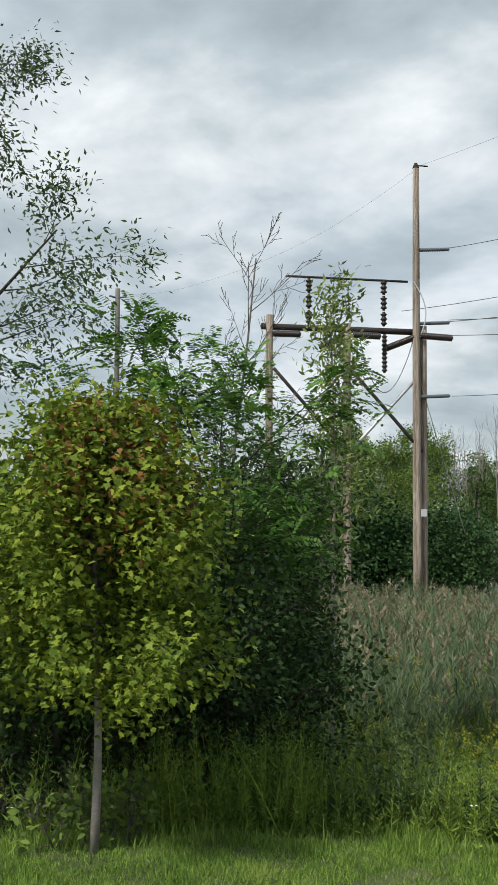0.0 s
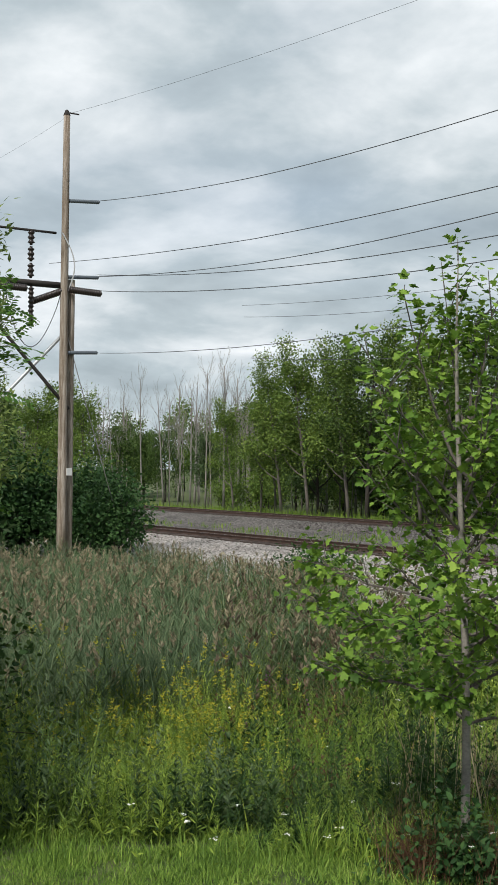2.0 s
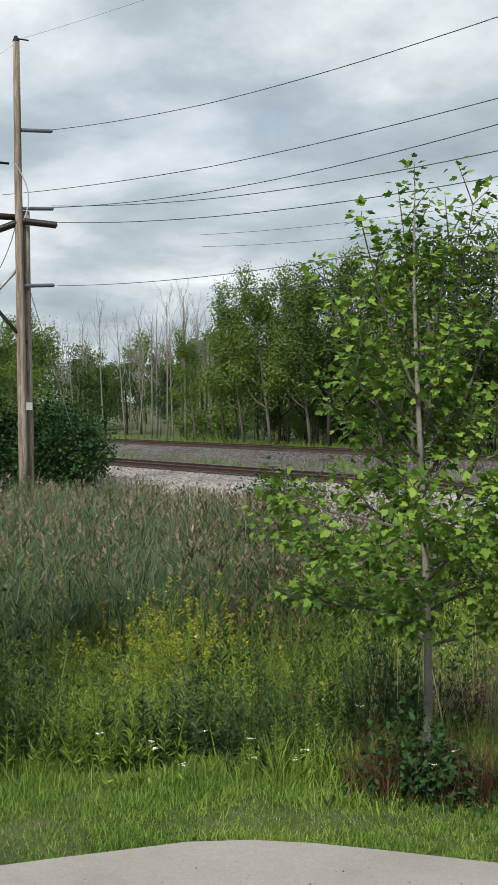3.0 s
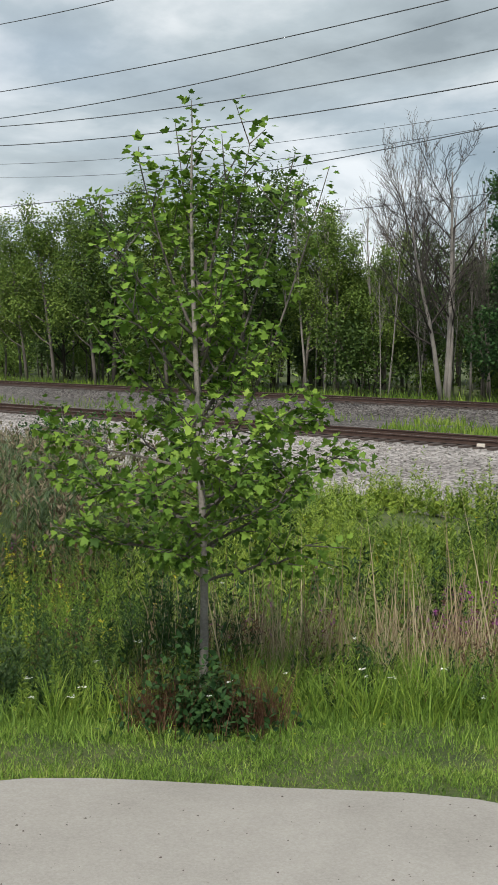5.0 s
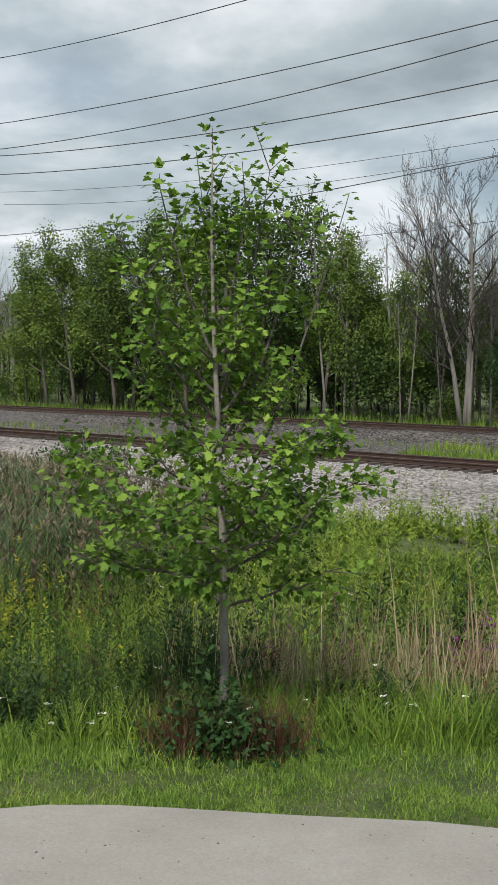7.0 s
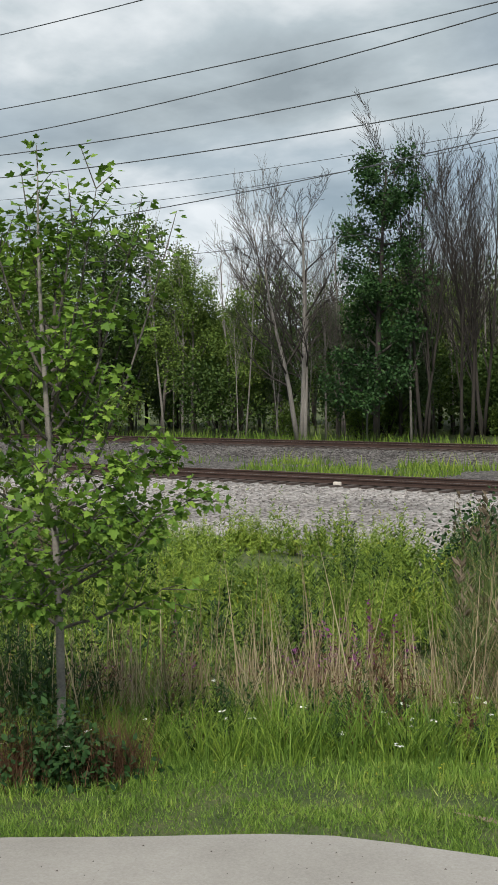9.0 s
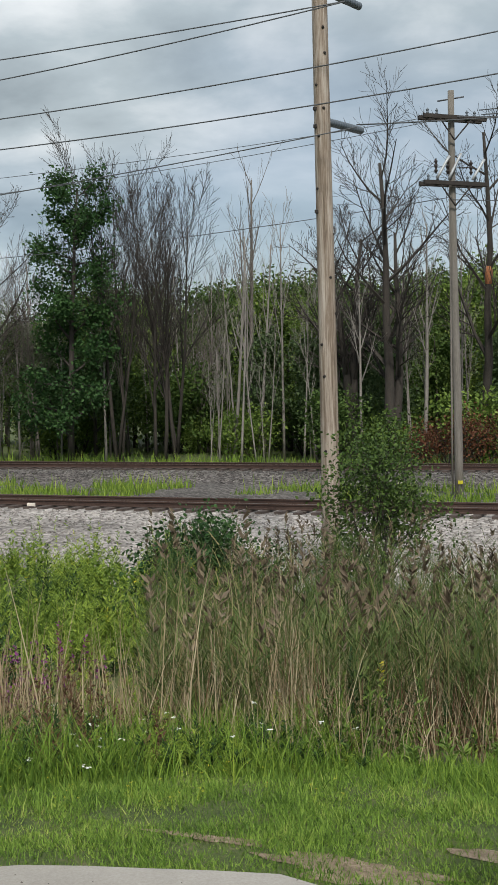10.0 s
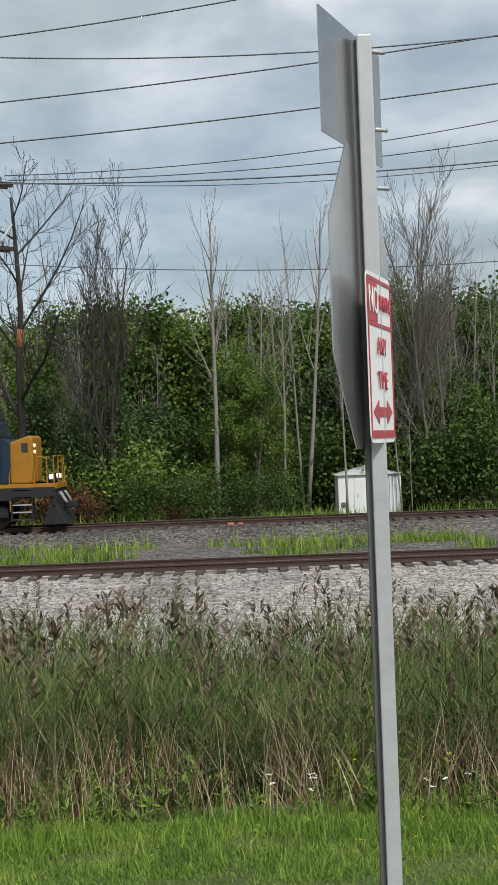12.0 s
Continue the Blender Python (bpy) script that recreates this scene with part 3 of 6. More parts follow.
def transmission_pole():
    x, y = -7.63, 23.2
    z = on_ground(x, y)
    t = thing("transmission_pole", "tall knotty weathered wooden pole beside the gravel bank", "utility pole", (x, y, z))
    pole_rod("pole", 0, 0, -0.8, 17.5 - z, 0.20, 0.13, M_POLE, t, "", (-0.1, 0))
    rng = np.random.default_rng(3)
    for h in np.arange(1.2, 13.0, 0.42):
        # knots all round the trunk
        a, r = rng.uniform(0, 2 * math.pi), 0.197 - 0.0038 * h
        c = np.array([r * math.cos(a) - 0.0055 * h, r * math.sin(a), h + rng.uniform(-0.15, 0.15)])
        rod("knot", c, c + np.array([math.cos(a), math.sin(a), 0.4]) * 0.028, 0.035, M_TIMBER, t, sides=7, r2=0.014)
    for h in (12.1, 10.35, 7.75):
        line_post(t, 0, 0, h - z, 1.45)
    for h in (5.9, 7.95, 7.6, 10.4):
        bm = bmesh.new()
        box(bm, (-0.19, -0.19, h - z), (-0.12, -0.1, h - z + 0.07), 0.01)
        part("bolt", bm, M_TIMBER, t)
    g = Geo()
    s = np.linspace(0, 1, 8)
    tube(g, np.stack([-0.5 + 0.02 * np.sin(s * 5), 0 * s + 0.9, 13 - z - 5.0 * s], 1), 0.012, 5)
    put("ground_wire", g, M_WIRE, t)
    rod("spacer", (-0.5, 0.9, 9.3 - z), (-0.12, 0.1, 9.35 - z), 0.012, M_WIRE, t)


transmission_pole()


def distribution_pole():
    """Old grey pole between the tracks with two double crossarms."""
    x, y = -8.65, 40.4
    z = on_ground(x, y)
    askew = []
    t = thing("distribution_pole", "old grey wooden pole with two crossarms between the tracks", "utility pole", (x, y, z))
    pole_rod("pole", 0, 0, -0.5, 12.4 - z, 0.155, 0.105, M_POLE_GREY, t, "", (-0.15, 0))
    for h, n in ((11.45, 3), (9.25, 3)):
        for dy in (-0.17, 0.17):
            askew.append(boxed("crossarm", (-1.3, dy - 0.06, h - z - 0.07), (1.1, dy + 0.06, h - z + 0.07), M_TIMBER, t, "dark grey timber crossarm", 0.01))
        for k in (-1.05, -0.7, 0.45, 0.75):
            askew.append(ribbed_post(t, (k, 0, h - z + 0.07), (k, 0, h - z + 0.3), 0.06, M_POLYMER, 2, "pin_insulator"))
        for sx in (-0.7, 0.5):
            askew.append(rod("arm_brace", (sx, -0.2, h - z - 0.05), (-0.12, -0.16, h - z - 0.75), 0.025, M_TIMBER, t))
    # fused cut-outs and pale arresters above the lower arm
    for sx, tip in ((-0.8, 0.75), (-0.35, 0.85), (0.55, 0.7)):
        askew.append(rod("cutout", (sx, -0.15, 9.4 - z), (sx + 0.45, -0.2, 9.4 - z + tip), 0.045, M_STEEL, t, "pale fused cut-out"))
        askew.append(ribbed_post(t, (sx + 0.1, 0.1, 9.6 - z), (sx + 0.1, 0.1, 10.1 - z), 0.07, M_PORCELAIN, 3, "arrester"))
    for ob in askew:
        ob.rotation_euler = (0, 0, radians(42))
    rod("top_pin", (-0.6, 0, 12.1 - z), (0.3, 0, 12.15 - z), 0.025, M_WIRE, t)
    boxed("marker", (0.0, -0.2, 0.5), (0.17, -0.165, 0.62), plain("yellow_marker", (0.55, 0.5, 0.03)), t, "small yellow marker")
    rod("conduit", (-0.22, -0.05, 0), (-0.2, -0.05, 9.0 - z), 0.035, M_POLE_GREY, t)


distribution_pole()


def far_pole():
    x, y = -72.8, 13.6
    z = on_ground(x, y)
    t = thing("far_pole", "distant slim wooden pole above the trees", "utility pole", (x, y, z))
    pole_rod("pole", 0, 0, -0.5, 16.2 - z, 0.2, 0.15, M_POLE_GREY, t)
    for s in (-1, 1):
        rod("bracket", (0, 0, 15.6 - z), (0.1, 0.55 * s, 15.7 - z), 0.06, M_POLYMER, t)


far_pole()


def wire(pts, r, label="thin overhead wire sagging between poles"):
    """One conductor, a smooth curve through a few points."""
    x = np.array([p[0] for p in pts], float)
    s = np.linspace(0, 1, 40)
    deg = min(2, len(pts) - 1)
    xs = x[0] + (x[-1] - x[0]) * s
    y = np.interp(xs, x, [p[1] for p in pts])
    z = np.polyval(np.polyfit(x, [p[2] for p in pts], deg), xs)
    g = Geo()
    tube(g, np.stack([xs, y, z], 1), r, 5)
    tagged(put("overhead_wire", g, M_WIRE, smooth=True), label, "wire", "overhead wires")


LEFT = -43.3
for pts, r in [
        ([(LEFT, 21.95, 13.15), (-32.7, 22.3, 12.1), (-22.6, 22.3, 11.58), (-7.3, 22.5, 12.0)], 0.014),
        ([(-47, 21.5, 11.05), (-32.7, 22.3, 10.1), (-22.6, 22.3, 9.61), (-14.3, 22.3, 9.5), (-6.9, 22.3, 9.83)], 0.014),
        ([(LEFT, 21.95, 10.05), (-32.7, 22.3, 9.25), (-22.6, 22.3, 8.94), (-14.3, 22.3, 9.12), (-6.9, 22.3, 9.8)], 0.014),
        ([(LEFT, 21.95, 10.0), (-32.7, 22.3, 9.16), (-22.6, 22.3, 8.49), (-14.3, 22.3, 8.35), (-8.2, 22.3, 8.4), (-0.8, 22.3, 8.92), (5, 22.3, 9.7), (9, 22.3, 10.4)], 0.014),
        ([(-43.9, 22.3, 9.47), (-32.7, 22.3, 8.55), (-23.3, 22.3, 7.92), (-14.3, 22.3, 7.65), (-8.2, 22.3, 7.68), (-0.8, 22.3, 8.16), (5, 22.3, 8.84), (9, 22.3, 9.4)], 0.014),
        ([(-43.7, 22.3, 6.98), (-32.8, 22.3, 6.53), (-22.6, 22.3, 6.34), (-14.3, 22.3, 6.69), (-6.7, 22.3, 7.4)], 0.012),
        ([(-6.9, 22.3, 9.83), (-0.8, 22.3, 9.5), (5, 22.3, 9.7), (9, 22.3, 10.1)], 0.014),
        ([(-6.9, 22.3, 9.8), (-4.3, 22.3, 10.0), (0, 22.3, 10.53), (6, 22.3, 11.6)], 0.014),
        ([(-6.7, 22.3, 7.4), (-0.85, 22.3, 7.22), (4.9, 22.3, 7.35), (9, 22.3, 7.7)], 0.014),
        ([(-59, 40.2, 9.05), (-25.4, 40.2, 7.81), (-14, 40.2, 8.5), (-8.75, 40.25, 8.75)], 0.014),
        ([(-8.75, 40.25, 8.75), (-1.5, 40.2, 8.11), (8.7, 40.2, 8.17), (20, 40.2, 8.9)], 0.016),
        ([(-7.8, 40.2, 11.6), (-1.5, 40.2, 11.75), (8.8, 40.2, 12.83), (14, 40.2, 13.8)], 0.018),
        ([(-7.8, 40.6, 11.55), (-1.5, 40.6, 11.5), (8.8, 40.6, 12.3), (14, 40.6, 13.0)], 0.018),
        ([(-9.8, 40.2, 11.6), (-1.5, 40.2, 11.0), (8.8, 40.2, 11.4), (14, 40.2, 11.9)], 0.015),
        ([(-60, 40.2, 12.3), (-40, 40.2, 11.2), (-22, 40.2, 10.9), (-9.7, 40.2, 11.6)], 0.012),
        ([(-60, 40.4, 11.6), (-40, 40.4, 10.5), (-22, 40.4, 10.4), (-9.7, 40.4, 11.5)], 0.012),
        ([(-43.7, 20.6, 16.55), (-26.4, 20.6, 14.75), (-20.9, 20.6, 14.25), (-7.6, 20.6, 13.5)], 0.005),
        ([(-72.8, 13.6, 15.9), (-60, 16, 14.6), (-50, 19, 15.0), (-43.7, 20.6, 16.5)], 0.004),
        ([(-72.8, 13.8, 12.5), (-60, 15, 9.6), (-50, 15.5, 9.0), (-44.6, 15, 9.5)], 0.014)]:
    wire(pts, r)


# ---- street sign on a steel post, seen from behind, with a parking sign on its side ----
M_SIGN_BACK = plain("bare_aluminium_sign_back", (0.46, 0.46, 0.455), 0.26, 0.9)
M_SIGN_WHITE = plain("white_sign_face", (0.78, 0.78, 0.77), 0.4)
M_SIGN_RED = plain("red_sign_paint", (0.42, 0.022, 0.035), 0.4)


def plate(name, outline, thick, mat, parent, label="", bevel=0.0):
    """A flat sheet-metal plate in the x-z plane."""
    bm = bmesh.new()
    vs = [bm.verts.new((x, 0, z)) for x, z in outline]
    f = bm.faces.new(vs)
    ex = bmesh.ops.extrude_face_region(bm, geom=[f])
    bmesh.ops.translate(bm, vec=(0, thick, 0), verts=[v for v in ex["geom"] if isinstance(v, bmesh.types.BMVert)])
    bmesh.ops.recalc_face_normals(bm, faces=bm.faces)
    return part(name, bm, mat, parent, label)


def rounded(w, h, r, n=5):
    pts = []
    for cx, cz, a0 in ((w / 2 - r, h / 2 - r, 0), (-w / 2 + r, h / 2 - r, 90), (-w / 2 + r, -h / 2 + r, 180), (w / 2 - r, -h / 2 + r, 270)):
        pts += [(cx + r * math.cos(radians(a0 + 90 * k / n)), cz + r * math.sin(radians(a0 + 90 * k / n))) for k in range(n + 1)]
    return pts


def words(text, size, x, z, parent, mat, label, squeeze=1.0, y=-0.004):
    cu = bpy.data.curves.new("lettering", "FONT")
    cu.body, cu.size, cu.align_x, cu.align_y, cu.extrude = text, size, "CENTER", "CENTER", 0.0008
    tmp = new("lettering_outline", cu)
    dg = bpy.context.evaluated_depsgraph_get()
    me = bpy.data.meshes.new_from_object(tmp.evaluated_get(dg))
    bpy.data.objects.remove(tmp)
    me.materials.clear()
    me.materials.append(mat)
    ob = new("lettering", me)
    ob.parent = parent
    ob.matrix_basis = pose(x, y, z, 90) @ Matrix.Diagonal((squeeze, 1, 1, 1))
    return tagged(ob, label)


def street_sign():
    x, y = 0.338, 3.33
    t = thing("street_sign", "galvanised post with sign backs and a no parking sign", "street sign", (x, y, 0))
    bm = bmesh.new()
    w = 0.0195
    box(bm, (-w, -w, -0.5), (w, w, 3.33), 0.004)
    part("post", bm, M_STEEL, t, "square galvanised steel post")
    boxed("channel", (-w - 0.014, -w * 0.2, 0.1), (-w - 0.001, w * 0.9, 3.32), plain("dark_channel", (0.12, 0.12, 0.12), 0.5, 0.5), t, "dark channel along the post")
    for z in (3.29, 3.09, 2.94):
        rod("bolt", (w, 0.0, z), (w + 0.035, 0.012, z), 0.006, M_STEEL, t, sides=6)

    def hung(ob, dx, dy, z, turn):
        """Plates hang on the post almost edge-on to the path."""
        ob.matrix_basis = Matrix.Translation((dx, dy, z)) @ Matrix.Rotation(radians(turn), 4, "Z")
        return ob

    hung(plate("top_plate", rounded(0.457, 0.305, 0.004), 0.003, M_SIGN_BACK, t, "oblong plate, bare metal back"), -0.032, 0.0, 3.19, 65)
    octo = [(0.381 * math.cos(radians(22.5 + 45 * k)) / math.cos(radians(22.5)), 0.381 * math.sin(radians(22.5 + 45 * k)) / math.cos(radians(22.5))) for k in range(8)]
    hung(plate("octagonal_plate", octo, 0.003, M_SIGN_BACK, t, "octagonal plate, bare metal back"), -0.018, 0.04, 2.655, 73)
    face = hung(plate("parking_sign", rounded(0.305, 0.457, 0.03), 0.002, M_SIGN_WHITE, t, "white and red no parking sign"), 0.012, -0.03, 2.5, 71)
    face.scale = (0.93, 1, 0.93)

    def bar(lo, hi, label=""):
        bm = bmesh.new()
        box(bm, (lo[0], -0.0022, lo[1]), (hi[0], -0.0006, hi[1]))
        return part("sign_marking", bm, M_SIGN_RED, face, label)

    for lo, hi in [((-0.14, 0.205), (0.14, 0.215)), ((-0.14, -0.215), (0.14, -0.195)), ((-0.145, -0.21), (-0.137, 0.21)), ((0.137, -0.21), (0.145, 0.21)),
                   ((-0.137, 0.085), (0.137, 0.095)), ((-0.137, 0.097), (-0.03, 0.203)), ((-0.06, -0.158), (0.06, -0.132))]:
        bar(lo, hi)
    for s in (-1, 1):
        head = plate("arrow_head", [(0.05 * s, -0.178), (0.115 * s, -0.145), (0.05 * s, -0.112)][::s], 0.001, M_SIGN_RED, face)
        head.location = (0, -0.0022, 0)
    words("NO", 0.10, -0.083, 0.15, face, M_SIGN_WHITE, "white lettering", 0.7)
    words("PARKING", 0.062, 0.055, 0.15, face, M_SIGN_RED, "red lettering", 0.58)
    words("ANY", 0.07, 0, 0.03, face, M_SIGN_RED, "red lettering", 0.8)
    words("TIME", 0.07, 0, -0.062, face, M_SIGN_RED, "red lettering", 0.8)
    return t


street_sign()


# ---- white equipment hut beyond the far track ----
def equipment_hut():
    x0, x1, y0, y1 = 4.25, 7.2, 56.0, 58.2
    z = -1.4
    t = thing("equipment_hut", "small white metal equipment hut with a low peaked roof", "hut", (x0, y0, z))
    W, D, H = x1 - x0, y1 - y0, 2.0
    white = plain("chalky_white_paint", (0.72, 0.73, 0.72), 0.6, vary=0.08)
    grey = plain("grey_metal_roof", (0.42, 0.43, 0.43), 0.5)
    w1 = 2.2
    boxed("body", (0, 0, 0), (w1, D, H), white, t, bevel=0.02)
    boxed("door", (0.75, -0.03, 0.12), (1.75, 0.0, H - 0.2), white, t, "white flush door")
    boxed("door_handle", (0.88, -0.08, 0.95), (0.93, -0.03, 1.1), grey, t)
    boxed("vent", (0.12, -0.05, 0.5), (0.35, 0.0, 0.72), plain("dark_vent", (0.12, 0.12, 0.12)), t, "small dark vent")
    # ribbed side wing, turned away
    boxed("side_wall", (w1 + 0.001, 0.02, 0), (W, D * 0.9, H - 0.03), plain("greyed_white_paint", (0.5, 0.51, 0.52), 0.6), t, "ribbed grey-white side panel", 0.01)
    for k in range(5):
        xx = w1 + 0.06 + k * 0.16
        boxed("rib", (xx, -0.02, 0.02), (xx + 0.06, 0.02, H - 0.05), white, t)
    bm = bmesh.new()
    v = [bm.verts.new(c) for c in [(-0.12, -0.12, H), (W + 0.1, -0.12, H), (W + 0.1, D + 0.1, H), (-0.12, D + 0.1, H), (W * 0.5, D * 0.3, H + 0.42), (W * 0.5, D * 0.7, H + 0.42)]]
    for f in [(0, 1, 4), (1, 2, 5, 4), (2, 3, 5), (3, 0, 4, 5), (3, 2, 1, 0)]:
        bm.faces.new([v[i] for i in f])
    part("roof", bm, grey, t, "low hipped grey roof")


equipment_hut()


# ---- the locomotive ----
M_BLUE = plain("dark_blue_paint", (0.012, 0.028, 0.055), 0.35)
M_GOLD = plain("golden_yellow_paint", (0.34, 0.155, 0.01), 0.45, vary=0.18)
M_BLACK = plain("black_underframe", (0.012, 0.012, 0.013), 0.6)
M_GLASS_DARK = plain("dark_window_glass", (0.03, 0.04, 0.045), 0.08)
M_LAMP, _nt, _p = material("headlight_glow")
_p.inputs["Base Color"].default_value = (0.9, 0.88, 0.8, 1)
_p.inputs["Emission Color"].default_value = (1, 0.93, 0.8, 1)
_p.inputs["Emission Strength"].default_value = 0.9


def locomotive():
    """Front at local x = 0, body towards -x; local z = 0 is the rail head."""
    t = thing("locomotive", "dark blue and yellow diesel locomotive rolling on the far track", "locomotive")
    W = 1.5

    def prism(name, outline, y0, y1, mat, label="", bevel=0.03):
        bm = bmesh.new()
        f = bm.faces.new([bm.verts.new((x, y0, z)) for x, z in outline])
        ex = bmesh.ops.extrude_face_region(bm, geom=[f])
        bmesh.ops.translate(bm, vec=(0, y1 - y0, 0), verts=[v for v in ex["geom"] if isinstance(v, bmesh.types.BMVert)])
        bmesh.ops.recalc_face_normals(bm, faces=bm.faces)
        if bevel:
            bmesh.ops.bevel(bm, geom=list(bm.edges), offset=bevel, segments=2, affect="EDGES", profile=0.6)
        return part(name, bm, mat, t, label)

    prism("frame", [(-0.35, 1.25), (-0.35, 1.62), (-22, 1.62), (-22, 1.1), (-3.0, 1.1)], -W, W, M_BLACK, "black underframe", 0.02)
    prism("sill_stripe", [(-0.3, 1.63), (-0.3, 1.78), (-22, 1.78), (-22, 1.63)], -W - 0.01, W + 0.01, M_GOLD, "yellow sill stripe", 0.01)
    nose = prism("nose", [(-1.2, 1.79), (-1.2, 3.6), (-1.3, 3.72), (-2.15, 3.45), (-2.15, 1.79)], -1.05, 1.05, M_GOLD, "yellow short hood nose", 0.08)
    prism("nose_band", [(-2.11, 1.79), (-2.11, 3.45), (-2.3, 3.62), (-3.2, 3.55), (-3.2, 1.79)], -1.21, 1.21, M_BLUE, "", 0.03)
    prism("cab", [(-2.5, 1.79), (-2.45, 3.55), (-2.65, 4.25), (-2.85, 4.6), (-5.9, 4.65), (-5.9, 1.79)], -1.45, 1.45, M_BLUE, "dark blue cab", 0.07)
    prism("number_board", [(-2.7, 4.4), (-2.8, 4.72), (-3.5, 4.72), (-3.5, 4.4)], -1.3, 1.3, M_BLACK, "dark number board", 0.02)
    for k in range(4):
        boxed("number_bar", (-3.22 + k * 0.07, -1.315, 4.5), (-3.175 + k * 0.07, -1.3, 4.64), plain("pale_marking", (0.7, 0.7, 0.68)), t, "pale bar")
    prism("hood", [(-5.9, 1.79), (-5.9, 4.45), (-21.5, 4.45), (-21.5, 1.79)], -0.9, 0.9, M_BLUE, "dark blue long hood", 0.08)
    prism("side_window", [(-2.85, 3.6), (-2.95, 4.15), (-4.3, 4.15), (-4.3, 3.6)], -1.475, -1.452, M_GLASS_DARK, "dark cab side window", 0.01)
    for y in (-0.75, 0.75):
        prism("windscreen", [(-2.44, 3.68), (-2.62, 4.22), (-2.65, 4.21), (-2.47, 3.67)], y - 0.5, y + 0.5, M_GLASS_DARK, "dark windscreen", 0.0)
    # swooping yellow marking and lettering bars on the cab side
    prism("side_marking", [(-2.6, 2.75), (-2.6, 3.0), (-5.0, 2.55), (-5.0, 2.35)], -1.462, -1.452, M_GOLD, "worn yellow stripe", 0.0)
    boxed("side_label", (-3.75, -1.462, 1.95), (-3.05, -1.452, 2.25), plain("pale_label", (0.6, 0.62, 0.63)), t, "pale label bar")
    boxed("nose_door", (-1.22, -0.3, 1.85), (-1.17, 0.35, 3.3), M_GOLD, t, "yellow nose door", 0.01)
    # small dark window on the nose side and number lamps
    prism("nose_window", [(-1.4, 3.05), (-1.4, 3.4), (-1.65, 3.4), (-1.65, 3.05)], -1.065, -1.048, M_GLASS_DARK, "small dark window", 0.02)
    for z in (3.3, 3.05):
        rod("headlight", (-1.22, -0.8, z), (-1.14, -0.8, z), 0.075, M_LAMP, t, "round headlight")
    for y in (-0.95, 0.95):
        rod("ditch_light", (-0.6, y, 2.02), (-0.42, y, 2.02), 0.1, M_LAMP, t, "bright ditch light")
        boxed("light_bracket", (-0.72, y - 0.12, 1.79), (-0.6, y + 0.12, 2.14), M_BLACK, t)
    # front platform, plow, coupler, hoses
    prism("platform", [(-0.25, 1.55), (-0.25, 1.78), (-1.3, 1.78), (-1.3, 1.55)], -1.35, 1.35, M_GOLD, "yellow front platform edge", 0.02)
    prism("plow", [(-0.05, 0.12), (0.12, 0.14), (-0.3, 0.95), (-0.55, 0.95), (-0.9, 0.12)], -1.35, 1.35, M_BLACK, "black snow plow", 0.03)
    prism("front_plate", [(-0.3, 0.9), (-0.3, 1.55), (-0.45, 1.55), (-0.45, 0.9)], -1.4, 1.4, M_BLACK, "", 0.01)
    boxed("coupler", (-0.3, -0.18, 0.72), (0.35, 0.18, 1.02), M_BLACK, t, "knuckle coupler", 0.05)
    for y in (-0.8, -0.55, 0.6):
        g = Geo()
        s = np.linspace(0, 1, 9)
        tube(g, np.stack([-0.25 + 0.25 * np.sin(s * np.pi), y + 0.35 * s, 1.4 - 0.45 * np.sin(s * np.pi)], 1), 0.03, 6)
        put("hose", g, plain("grey_hose", (0.25, 0.25, 0.26)), t, "grey brake hose", True)
    # side steps and handrails
    for k in range(5):
        boxed("step", (-2.0, -1.5, 0.35 + k * 0.29), (-1.25, -1.15, 0.39 + k * 0.29), M_STEEL if k else M_RAIL, t, "pale step edge")
    for x in (-1.22, -2.05):
        boxed("step_side", (x - 0.03, -1.48, 0.3), (x + 0.03, -1.12, 1.6), M_BLACK, t)
    rails = [[(-1.1, -1.45, 1.0), (-1.1, -1.45, 2.2), (-0.95, -1.4, 2.85), (-0.35, -1.35, 2.85), (-0.35, -1.35, 1.78)],
             [(-2.1, -1.47, 0.7), (-2.1, -1.47, 2.1), (-1.9, -1.47, 2.75)], [(-0.62, -1.38, 1.78), (-0.62, -1.38, 2.85)],
             [(-0.35, -1.35, 2.85), (-0.28, 0.0, 2.85), (-0.35, 1.35, 2.85), (-0.35, 1.35, 1.78)], [(-0.3, -0.5, 1.78), (-0.3, -0.5, 2.85)], [(-0.3, 0.5, 1.78), (-0.3, 0.5, 2.85)]]
    for r in rails:
        g = Geo()
        tube(g, r, 0.025, 6)
        put("handrail", g, M_GOLD, t, "yellow handrail")
    # trucks and wheels
    for cx in (-4.6, -17.6):
        for y in (-1.1, 1.1):
            prism("truck_frame", [(cx - 2.4, 0.45), (cx - 2.4, 0.85), (cx - 1.6, 1.05), (cx + 1.6, 1.05), (cx + 2.4, 0.85), (cx + 2.4, 0.45)], y - 0.12, y + 0.12, M_BLACK, "black truck frame", 0.03)
    prism("fuel_tank", [(-7.6, 0.3), (-7.4, 1.1), (-14.6, 1.1), (-14.4, 0.3)], -1.3, 1.3, M_BLACK, "black fuel tank", 0.05)
    wheels = []
